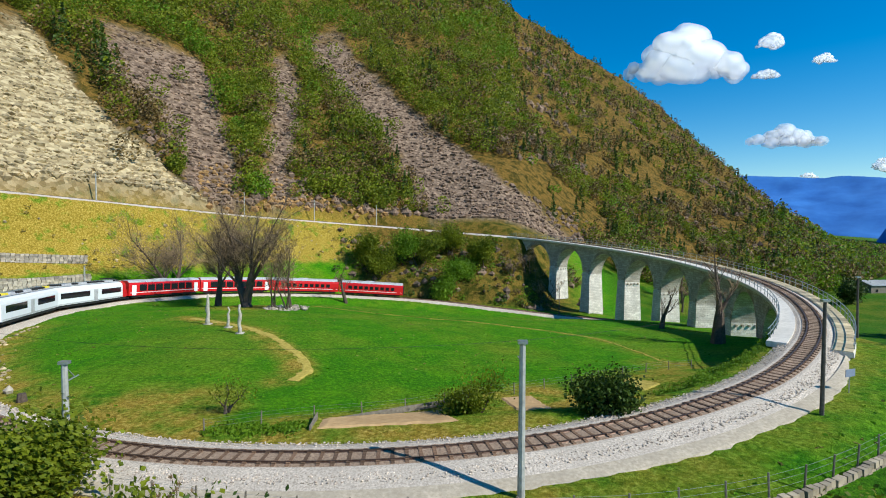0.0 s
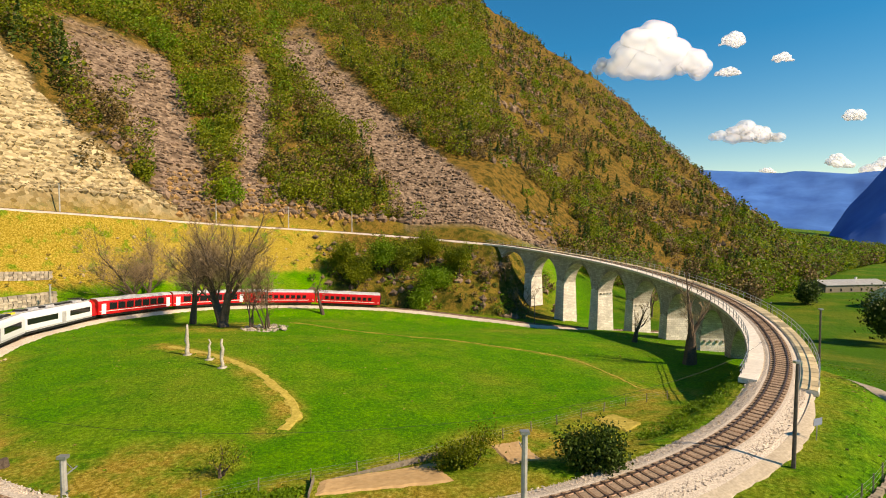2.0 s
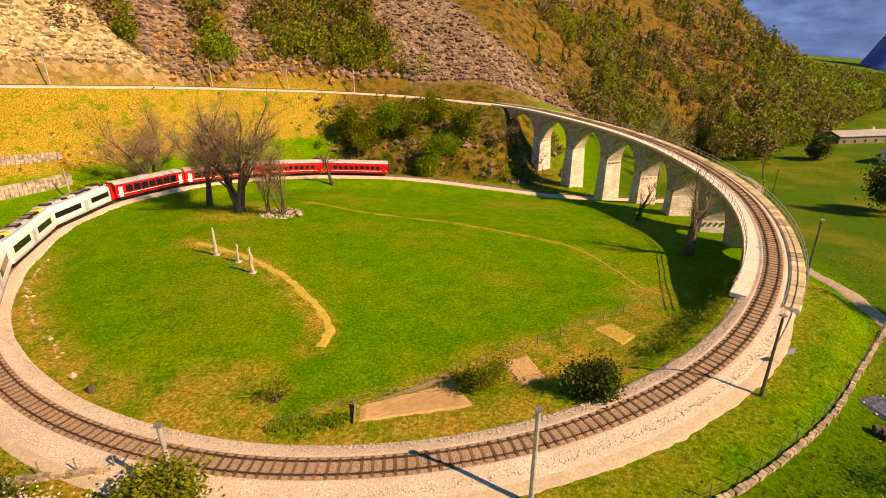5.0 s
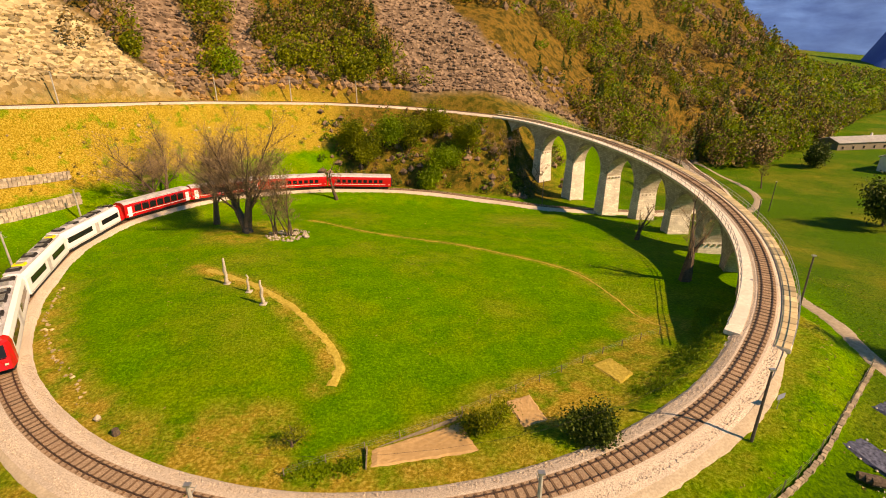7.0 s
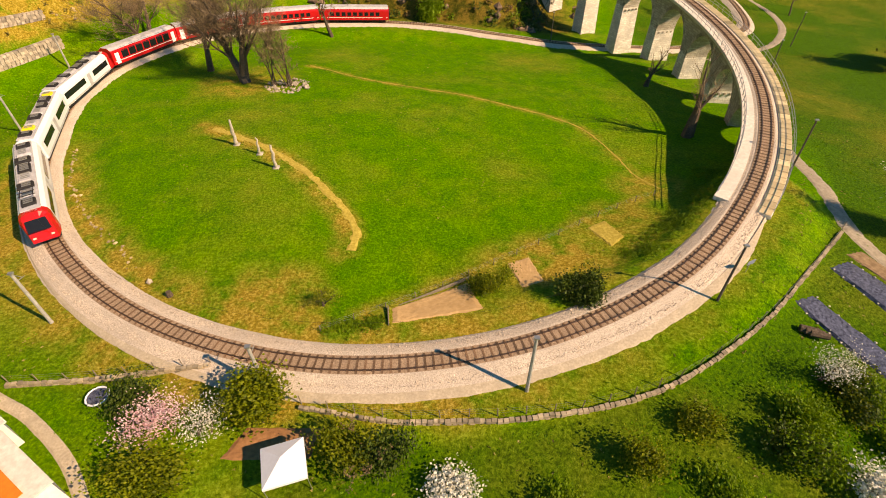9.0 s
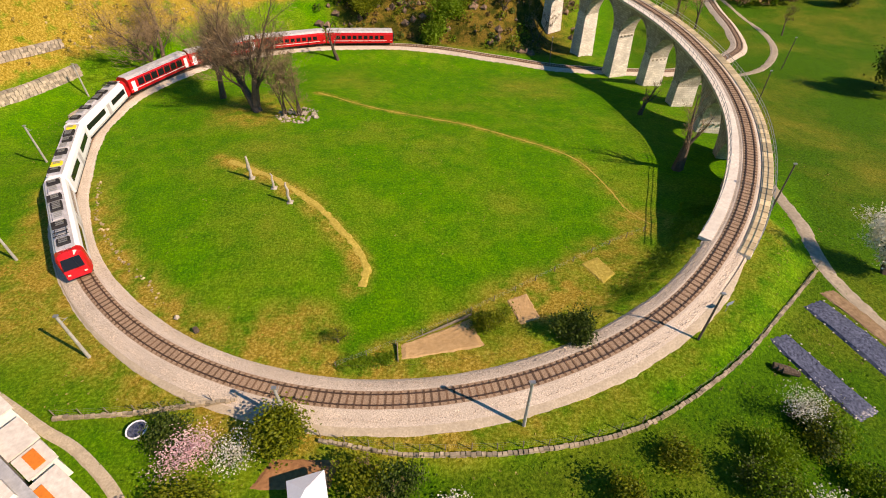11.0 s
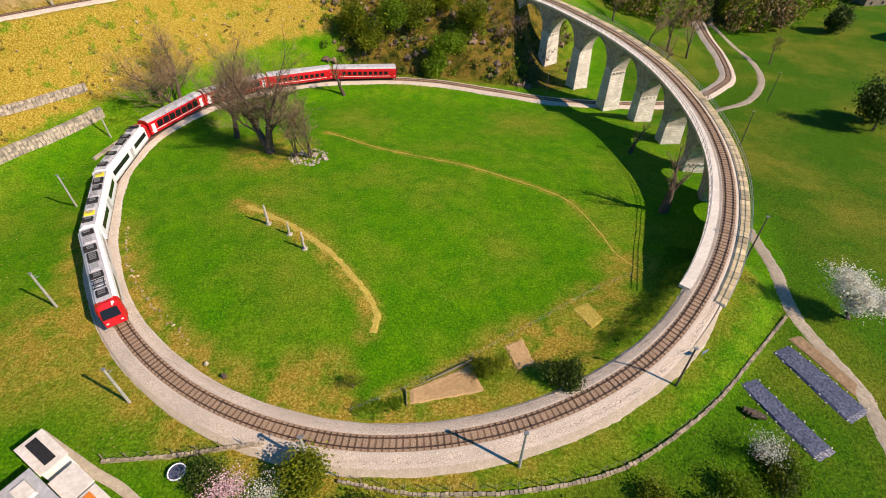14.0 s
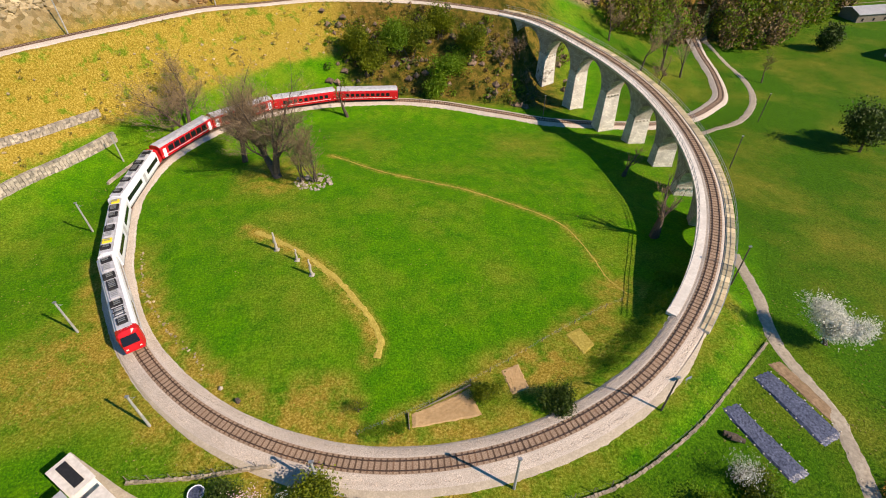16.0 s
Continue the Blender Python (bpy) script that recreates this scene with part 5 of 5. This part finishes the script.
draped_bed("soil_bed", [(-8.2, 29.0), (0.9, 30.2), (-0.4, 35.0), (-8.3, 31.0)], M_SOIL, "bare brown soil bed edged with a board", "soil bed", 0.09)
draped_bed("soil_bed", [(4.8, 33.2), (7.3, 34.2), (6.4, 38.6), (3.8, 37.5)], M_SOIL, "small patch of bare sandy soil", "soil bed", 0.07)
draped_bed("soil_bed", [(15.7, 39.3), (17.7, 40.9), (16.5, 44.8), (14.0, 43.6)], M_TRODDEN, "small patch of dry straw on the meadow", "soil bed", 0.06)
for corners in ([(36.4, 34.5), (39.2, 35.5), (44.4, 26.4), (41.0, 25.0)], [(30.4, 30.2), (32.8, 31.0), (37.7, 22.1), (34.9, 21.0)]):
    bed = draped_bed("film_bed", corners, M_FILM, "vegetable bed covered with shiny black film weighed down by stones", "vegetable bed", 0.08, 0.15)
    a, b_, c, d = (np.array(p) for p in corners)
    for k in range(9):
        for p, q in ((a, d), (b_, c)):
            w = p + (q - p) * (k + 0.5) / 9 + np.array((random.uniform(-0.2, 0.2), 0.1))
            st = Build()
            st.rock((w[0], w[1], gz(w[0], w[1]) + 0.12), 0.16, random.Random(k), 0.6)
            part("weight_stone", st, M_COPING, bed)
draped_bed("soil_bed", [(39.4, 36.6), (41.6, 37.0), (45.2, 29.5), (43.8, 28.0)], speckled("brown_tilled_soil", (0.17, 0.105, 0.055), (0.36, 0.25, 0.15), 2.2, 0.95, relief=0.5), "strip of bare reddish soil beside the road", "soil bed", 0.06)
board = Build()
for p, q in (((-8.4, 31.1), (-0.4, 35.1)), ((-8.3, 28.9), (-8.45, 31.1))):
    v = Vector((q[0] - p[0], q[1] - p[1], 0))
    m = pose((p[0] + q[0]) / 2, (p[1] + q[1]) / 2, gz((p[0] + q[0]) / 2, (p[1] + q[1]) / 2) + 0.12, 0, 0, math.degrees(math.atan2(v.y, v.x)))
    board.box((0, 0, 0), (v.length, 0.08, 0.4), m)
tagged(new("bed_edging", board.mesh("bed_edging", M_WOOD)), "weathered grey board edging a soil bed", "edging")


def stone_wall(name, line, height, label, thick=0.5, stone=0.55, mat=None):
    line = smooth_line([(*p,) for p in line], stone * 0.9)
    b = Build()
    r = random.Random(int(line[0][0] * 7))
    for p, q in zip(line, line[1:]):
        d = Vector((q[0] - p[0], q[1] - p[1], 0))
        z0 = gz(p[0], p[1]) - 0.25
        rows = max(1, int((height + 0.25) / (stone * 0.62)))
        for k in range(rows + 1):
            m = pose(p[0], p[1], z0 + (k + 0.5) * (height + 0.25) / (rows + 1), r.uniform(-1.5, 1.5), r.uniform(-1.5, 1.5), math.degrees(math.atan2(d.y, d.x)) + r.uniform(-2, 2))
            b.box((d.length / 2 + (k % 2) * 0.12, r.uniform(-0.06, 0.06), 0), (d.length * r.uniform(0.85, 1.02), thick * r.uniform(0.85, 1.1), (height + 0.25) / (rows + 1) * r.uniform(0.88, 1.0)), m, r.uniform(0.86, 0.97))
    return tagged(new(name, b.mesh(name, mat or M_WALLSTONE)), label, "stone wall", kind="structure")


stone_wall("terrace_wall_1", [(-92, 84), (-85, 95), (-78.4, 105.3)], 1.5, "pale dry-stone terrace wall on the slope", 0.8, 0.8)
stone_wall("terrace_wall_2", [(-92, 70), (-83, 86), (-74.8, 101.3)], 2.2, "tall pale dry-stone terrace wall above the lawn", 0.8, 0.8)
stone_wall("terrace_wall_3", [(-71.6, 87.4), (-69.5, 96), (-66.8, 105.5)], 0.5, "low line of pale stones beside the track", 0.7, 0.7)
stone_wall("garden_wall", [(41.3, 39.7), (33, 32.9), (25.2, 26.9), (16.4, 21.9), (10.6, 20), (4, 19.1), (-1.5, 19), (-8.3, 19.4), (-15, 20.9)], 0.35, "low grey garden wall following the railway curve", 0.34, 0.5, M_DARKWALL)
stone_wall("garden_wall_2", [(-23.4, 25.1), (-28, 24.8), (-33, 24.2), (-39.5, 23.8)], 0.5, "low retaining wall below the track", 0.3, 0.5, M_DARKWALL)
row_b, r = Build(), random.Random(6)
for p in smooth_line([(-54.8, 64.8), (-51, 55.7), (-44.3, 47), (-38.5, 41.7), (-35.5, 38.3)], 0.4):
    if r.random() < 0.75:
        row_b.rock((p[0] + r.gauss(0, 0.2), p[1] + r.gauss(0, 0.2), gz(p[0], p[1]) + 0.05), r.uniform(0.12, 0.32), r)
tagged(new("stone_row", row_b.mesh("stone_row", M_PALEROCK)), "low broken row of field stones in the grass", "stones", kind="stuff")
drape("meadow_path_1", [tuple(p) for p in MEADOW_PATH[::8]], 1.3, M_TRODDEN, "worn dry path curving through the meadow", "path", 0.05, 0.35)
drape("meadow_path_2", [tuple(p) for p in DIRT_LINE[::10]], 0.35, M_TRODDEN, "narrow trodden line across the meadow", "path", 0.05, 0.2)
rb = Build()
rb.rock((-32.7, 35.8, gz(-32.7, 35.8) + 0.2), 0.45, random.Random(2), 0.9)
tagged(new("boulder", rb.mesh("boulder", M_WALLSTONE)), "single pale boulder in the dry grass", "boulder")
rb = Build()
rb.tube([(-30, 33.8, gz(-30, 33.8) - 0.2), (-30, 33.8, gz(-30, 33.8) + 0.6)], [0.35, 0.25], 8)
tagged(new("tree_stump", rb.mesh("tree_stump", M_BARK)), "short dark tree stump in the dry grass", "stump")
heap = Build()
r = random.Random(4)
for k in range(120):
    a, d = r.uniform(0, 6.28), 3.2 * math.sqrt(r.random())
    heap.rock((-28.8 + d * math.cos(a) * 1.3, 85.6 + d * math.sin(a), gz(-28.8, 85.6) + 0.15), r.uniform(0.2, 0.5), r)
tagged(new("stone_heap", heap.mesh("stone_heap", M_WALLSTONE)), "scattered heap of field stones under the young trees", "stones", kind="stuff")

# fences
def fence(line, label, spacing=2.2, height=1.2, mat=None):
    f = tagged(empty("fence"), label, "fence", "fences")
    line = smooth_line(line, spacing)
    pb = Build()
    pb.tube([(0, 0, -0.3), (0, 0, height)], [0.05, 0.045], 6)
    pm = pb.mesh("post", mat or M_WOOD)
    for p in line:
        o = new("post", pm)
        o.parent = f
        o.matrix_basis = pose(p[0], p[1], gz(p[0], p[1]), random.uniform(-3, 3), random.uniform(-3, 3), 0)
    for u in (0.45, 0.8, 1.1):
        w = Build()
        w.tube([(p[0], p[1], gz(p[0], p[1]) + u * height / 1.2) for p in line], [0.006] * len(line), 3, False)
        part("wire", w, M_STEEL, f)
    return f


fence([(41.6, 40.2), (33.2, 33.3), (25.3, 27.3), (16.5, 22.3), (10.7, 20.4), (4, 19.5), (-8, 19.8), (-15, 21.3)], "wire fence on thin posts along the garden wall")
fence([(-23.4, 25.4), (-28, 25.1), (-33, 24.5), (-39.5, 24.1)], "wire fence on thin posts above the garden lawn")
fence([tuple(p) for p in FENCE_LINE[::8]], "low wire fence across the meadow", 3.0, 0.9)

# statues: plain carved figures
def statue(x, y, h, seed):
    r = random.Random(seed)
    b = Build()
    pts, rad = [], []
    for k in range(7):
        pts.append((r.uniform(-0.12, 0.12) * (k > 0), r.uniform(-0.12, 0.12) * (k > 0), h * k / 6))
        rad.append((0.26, 0.21, 0.19, 0.22, 0.17, 0.12, 0.11)[k] * r.uniform(0.85, 1.15) * h / 3.2)
    b.tube(pts, rad, 9)
    b.box((0, 0, 0.06), (0.8, 0.8, 0.24))
    s = new("statue", b.mesh("statue", M_STATUE, True))
    s.matrix_basis = pose(x, y, gz(x, y) - 0.05)
    return tagged(s, "tall slender pale carved stone figure in the meadow", "statue", "statues in the meadow")


statue(-31.2, 62.9, 4.0, 1)
statue(-27.2, 59.9, 2.6, 2)
statue(-24.2, 56.2, 3.4, 3)

# ---- buildings and garden things ----
def gable_house(x, y, turn, lx, ly, wall_h, roof_h, roof_mat, label, windows=3, wall_mat=None):
    z = min(gz(x + dx, y + dy) for dx in (-lx / 2, lx / 2) for dy in (-ly / 2, ly / 2))
    hs = empty("house", pose(x, y, z - 0.2, 0, 0, turn))
    b = Build()
    b.prism([(-ly / 2, 0), (ly / 2, 0), (ly / 2, wall_h), (0, wall_h + roof_h - 0.1), (-ly / 2, wall_h)], -lx / 2, lx / 2)
    part("wall", b, wall_mat or M_PLASTER, hs)
    for s in (-1, 1):
        r = Build()
        e = 0.6
        k = roof_h / (ly / 2)
        r.prism([(0, wall_h + roof_h), (0, wall_h + roof_h + 0.22), (s * (ly / 2 + e), wall_h - e * k + 0.22), (s * (ly / 2 + e), wall_h - e * k)], -lx / 2 - 0.5, lx / 2 + 0.5)
        rf = part("roof", r, roof_mat, hs)
        for q in range(int((ly / 2 + e) / 0.5)):
            t = Build()
            yy = s * (0.25 + q * 0.5)
            t.box((0, yy, wall_h + roof_h + 0.235 - abs(yy) * k), (lx + 0.9, 0.42, 0.035), None)
            part("roof_course", t, roof_mat, rf)
    ch = Build()
    ch.box((lx * 0.2, ly * 0.12, wall_h + roof_h + 0.4), (0.7, 0.7, 1.4))
    part("chimney", ch, M_PLASTER, hs)
    for side in (-1, 1):
        for k in range(windows):
            for zz in ((1.6, 4.2) if wall_h > 5 else (1.6,)):
                wx = -lx / 2 + (k + 0.5) * lx / windows
                f = Build()
                f.box((wx, side * (ly / 2 + 0.02), zz), (1.2, 0.1, 1.4))
                wd = part("window", f, M_WOOD, hs)
                g = Build()
                g.box((wx, side * (ly / 2 + 0.06), zz), (1.0, 0.06, 1.2))
                part("pane", g, M_GLASS, wd)
    return tagged(hs, label, "house", "houses")


gable_house(-44.8, 12.7, -34, 12, 8, 4.6, 2.0, M_ROOFSLAB, "village house with a pale grey stone-slab roof")
gable_house(176, 178, 20, 12, 9, 5.6, 2.6, M_ROOFSLAB, "white house with a grey roof behind the meadow")
gable_house(200, 226, 8, 34, 10, 4.0, 1.6, M_ROOFSLAB, "long low dark barn with a pale metal roof", 6, M_WOOD)
gable_house(186, 190, 40, 8, 6, 3, 2, M_ROOFSLAB, "small dark shed near the white house", 2, M_WOOD)


def terrace_box(x, y, lx, ly, h, panel, label):
    t = empty("garden_shed", pose(x, y, gz(x, y) - 0.2, 0, 0, -34))
    b = Build()
    b.box((0, 0, h / 2), (lx, ly, h))
    part("wall", b, M_PLASTER, t)
    r = Build()
    r.box((0, 0, h + 0.06), (lx + 0.3, ly + 0.3, 0.12))
    part("roof", r, M_COPING, t)
    if panel is not None:
        p = Build()
        p.box((0, 0, h + 0.22), (lx * 0.8, ly * 0.45, 0.08))
        part("awning", p, panel, t)
    return tagged(t, label, "shed")


terrace_box(-39.6, 20.6, 3.2, 2.2, 3.0, None, "low white flat-roofed annex beside the house")
terrace_box(-36.8, 18.7, 2.4, 2.0, 3.0, M_ORANGE, "white terrace with a folded orange awning")
terrace_box(-33.4, 14.3, 6.4, 4.6, 3.0, M_ORANGE, "white terrace with a stretched orange awning")
terrace_box(-44.2, 23.8, 4.6, 2.4, 3.0, M_BLACK, "terrace with a dark glazed roof")
annex = empty("house_annex", pose(-40.2, 17.4, gz(-40.2, 17.4) - 0.2, 0, 0, -34))
b = Build()
b.box((0, 0, 1.7), (11, 3.0, 3.4))
part("wall", b, M_PLASTER, annex)
b = Build()
b.box((0, 0, 3.46), (11.4, 3.3, 0.14))
part("roof", b, M_ROOFSLAB, annex, "flat grey gravel roof")
for k in range(3):
    b = Build()
    b.box((-3.6 + k * 3.4, 0.2, 3.7), (2.2, 1.4, 0.36), taper=0.92)
    part("skylight", b, M_COPING if k != 1 else M_STEEL, annex)
tagged(annex, "flat-roofed grey annex joined to the village house", "house annex")
draped_bed("soil_bed", [(-20.5, 16.8), (-13.5, 16.6), (-12.6, 19.2), (-19.0, 19.6)], speckled("red_brown_soil", (0.2, 0.09, 0.04), (0.4, 0.2, 0.09), 2.5, 0.95, relief=0.5), "bare reddish-brown soil under garden shrubs", "soil bed", 0.06)
drape("garden_path", [(-48, 27.5), (-40, 22.9), (-36, 20.8), (-31, 16.9), (-27, 12)], 1.2, M_PATH, "grey concrete path beside the house", "path", 0.08, 0.02)

tr = empty("trampoline", pose(-31.3, 22.3, gz(-31.3, 22.3)))
b = Build()
b.tube([(0, 0, 0.62), (0, 0, 0.66)], [0.78, 0.78], 16)
part("mat", b, M_FILM, tr, "dark jumping mat")
b = Build()
ringp = [(0.86 * math.cos(k * math.pi / 8), 0.86 * math.sin(k * math.pi / 8), 0.66) for k in range(17)]
b.tube(ringp, [0.08] * 17, 6, False)
part("rim", b, M_WHITE, tr, "white padded rim")
for k in range(4):
    b = Build()
    a = k * math.pi / 2 + 0.4
    b.tube([(0.85 * math.cos(a), 0.85 * math.sin(a), -0.05), (0.85 * math.cos(a), 0.85 * math.sin(a), 0.6)], [0.04, 0.04], 6)
    part("leg", b, M_STEEL, tr)
tagged(tr, "small round garden trampoline with a white rim", "trampoline")
tent = empty("garden_canopy", pose(-14.9, 15.6, gz(-14.9, 15.6), 0, 0, 15))
b = Build()
b.add([(-1.5, -1.5, 2.1), (1.5, -1.5, 2.1), (1.5, 1.5, 2.1), (-1.5, 1.5, 2.1), (0, 0, 3.0), (-1.5, -1.5, 1.85), (1.5, -1.5, 1.85), (1.5, 1.5, 1.85), (-1.5, 1.5, 1.85)],
      [(0, 1, 4), (1, 2, 4), (2, 3, 4), (3, 0, 4), (5, 6, 1, 0), (6, 7, 2, 1), (7, 8, 3, 2), (8, 5, 0, 3)])
part("canopy", b, M_WHITE, tent)
for sx in (-1.45, 1.45):
    for sy in (-1.45, 1.45):
        b = Build()
        b.tube([(sx, sy, -0.1), (sx, sy, 2.1)], [0.03, 0.03], 6)
        part("leg", b, M_STEEL, tent)
tagged(tent, "white pyramid garden canopy on thin legs", "canopy")

sg = empty("track_sign", pose(26.5, 32.9, gz(26.5, 32.9), 0, 0, 20))
b = Build()
b.tube([(0, 0, -0.2), (0, 0, 1.5)], [0.035, 0.035], 6)
part("post", b, M_STEEL, sg)
b = Build()
b.box((0, -0.04, 1.35), (0.9, 0.04, 0.5))
part("board", b, M_SIGN, sg)
tagged(sg, "small blue-grey sign board on a post beside the track", "sign")
tt = Build()
for k in range(3):
    tt.tube([(29.2 + k * 0.3, 27.0 - k * 0.3, gz(29, 27) + 0.3), (30.6 + k * 0.3, 26.4 - k * 0.3, gz(29, 27) + 0.35)], [0.35, 0.3], 8)
tagged(new("log", tt.mesh("log", M_BARK)), "short thick logs lying by the garden wall", "logs")

# ---- loose stones and tufts ----
chips = Build()
r = random.Random(12)
for k in range(9000):
    i = r.randrange(742, VIA_A - 2)
    side = r.choice((r.uniform(-2.2, -1.1), r.uniform(1.1, 2.25), r.uniform(-0.45, 0.45)))
    up = -0.16 - max(0, abs(side) - 1.15) * 0.14
    px, py, pz = on_track(i, side, up)
    k_ = r.uniform(-0.3, 0.3)
    chips.rock((px + TANGENT[i, 0] * k_, py + TANGENT[i, 1] * k_, pz), r.uniform(0.04, 0.09), r)
tagged(new("ballast_stones", chips.mesh("ballast_stones", M_STONE_CHIP)), "loose pale grey ballast stones along the track", "ballast stones", kind="stuff")
tufts = {"green": Build(), "dry": Build()}
for k in range(15000):
    x, y = r.uniform(-75, 62), r.uniform(6, 128)
    i = int(np.argmin((TRACK[:VIA_B:4, 0] - x) ** 2 + (TRACK[:VIA_B:4, 1] - y) ** 2)) * 4
    if math.hypot(TRACK[i, 0] - x, TRACK[i, 1] - y) < 5.2:
        continue
    q = noise.noise(Vector((x / 8, y / 8, 1))) + r.uniform(-0.4, 0.4)
    inside = math.hypot(x + 8, y - 78) < 50
    if inside and r.random() < 0.85:
        continue
    b = tufts["dry" if q > 0.25 else "green"]
    z = gz(x, y)
    h = r.uniform(0.08, 0.2) * 0.6
    for j in range(3):
        a, w = r.uniform(0, 6.28), r.uniform(0.08, 0.22)
        dx, dy = math.cos(a) * w, math.sin(a) * w
        b.add([(x - dx, y - dy, z - 0.02), (x + dx, y + dy, z - 0.02), (x + r.uniform(-0.15, 0.15), y + r.uniform(-0.15, 0.15), z + h)], [(0, 1, 2)])
tagged(new("grass_tufts", tufts["green"].mesh("grass_tufts", M_BLADES)), "green grass tufts in the meadow", "grass", kind="stuff")
tagged(new("grass_tufts", tufts["dry"].mesh("grass_tufts", leafy("dry_grass", (0.2, 0.17, 0.04), (0.38, 0.32, 0.1)))), "dry yellow grass tufts in the meadow", "grass", kind="stuff")

# ---- far mountains and clouds ----
def far_ridge(name, az0, az1, dist, tops, mat, label, depth=500):
    b = Build()
    n, rows = 160, 16
    rr = random.Random(9)
    for j in range(rows + 1):
        for i in range(n + 1):
            az = az0 + (az1 - az0) * i / n
            top = dist * float(np.interp(az, [t[0] for t in tops], [t[1] for t in tops]))
            k = j / rows
            d = dist - depth * (1 - k)
            x, y = d * math.sin(radians(az)), d * math.cos(radians(az))
            w = noise.fractal(Vector((x / 260, y / 260, k * 3)), 1.0, 2.0, 4)
            z = -120 + (top + 134) * k ** 1.15 + w * 30 * (0.25 + k) * (1 - 0.6 * (k == 1))
            b.v.append((x, y, z))
    for j in range(rows):
        b.f.extend((j * (n + 1) + i, j * (n + 1) + i + 1, (j + 1) * (n + 1) + i + 1, (j + 1) * (n + 1) + i) for i in range(n))
    return tagged(new(name, b.mesh(name, mat, True)), label, "mountain", kind="structure")


far_ridge("backdrop_1", 20, 75, 3900, [(20, 0.10), (27, 0.098), (33, 0.086), (38, 0.082), (42, 0.076), (52, 0.1), (75, 0.15)], M_HAZEHILL, "wooded mountains closing the valley, haze painted in as blue", 1400)
far_ridge("backdrop_2", 38.2, 80, 2100, [(38.2, -0.075), (39.5, -0.04), (41.5, 0.03), (44, 0.09), (50, 0.2), (80, 0.4)], M_HAZEHILL, "wooded slope on the far side of the valley, haze painted in as dark blue", 700)


def cloud(az_tan, el_tan, width, height, seed, flat=0.35):
    r = random.Random(seed)
    bm = bmesh.new()
    Y = 3300
    W, H = width * Y, height * Y
    peak = r.uniform(-0.3, 0.3)
    for k in range(46):
        u = max(-1, min(1, r.gauss(0, 0.5)))
        s = max(0.05, 1 - abs(u - peak) * 0.85) * r.random() ** 0.7
        q = H * r.uniform(0.07, 0.2) * (1.15 - abs(u) * 0.7)
        m = Matrix.Translation((u * W * 0.46, r.uniform(-0.3, 0.3) * H, (s * 0.75 - 0.3) * H)) @ Matrix.Diagonal((q * 1.7, q * 1.3, q, 1))
        bmesh.ops.create_icosphere(bm, subdivisions=2, radius=1.0, matrix=m)
    for v in bm.verts:
        f = noise.fractal(v.co / (H * 0.22), 0.9, 2.0, 5)
        v.co += v.normal * f * H * 0.09
    bmesh.ops.recalc_face_normals(bm, faces=bm.faces)
    me = bpy.data.meshes.new("cloud")
    bm.to_mesh(me)
    bm.free()
    me.materials.append(M_CLOUD)
    me.polygons.foreach_set("use_smooth", [True] * len(me.polygons))
    c = new("cloud", me)
    c.matrix_basis = Matrix.Translation((az_tan * Y, Y, el_tan * Y + 14))
    join = c.modifiers.new("join", "REMESH")
    join.mode, join.voxel_size, join.use_smooth_shade = "VOXEL", H * 0.045, True
    soft = c.modifiers.new("soften", "SMOOTH")
    soft.factor, soft.iterations = 0.5, 5
    for grow in (0.012, 0.026, 0.045):                     # thinning edge of the vapour
        veil_mesh = me.copy()
        veil_mesh.materials[0] = M_VEIL
        veil = new("veil", veil_mesh)
        veil.parent = c
        join = veil.modifiers.new("join", "REMESH")
        join.mode, join.voxel_size, join.use_smooth_shade = "VOXEL", H * 0.045, True
        soft = veil.modifiers.new("soften", "SMOOTH")
        soft.factor, soft.iterations = 0.5, 8
        swell = veil.modifiers.new("swell", "DISPLACE")
        swell.strength, swell.mid_level = W * grow, 0.0
    return tagged(c, "white fair-weather cloud in the blue sky", "cloud", "clouds")


for n, (px, py, w, h) in enumerate(((0.462, 0.335, 0.22, 0.10), (0.628, 0.368, 0.055, 0.03), (0.614, 0.304, 0.055, 0.018), (0.73, 0.335, 0.045, 0.02), (0.662, 0.18, 0.155, 0.035), (0.89, 0.222, 0.05, 0.025), (0.862, 0.127, 0.055, 0.03), (0.71, 0.107, 0.035, 0.012), (0.95, 0.115, 0.09, 0.035))):
    cloud(px, py, w, h, 60 + n)
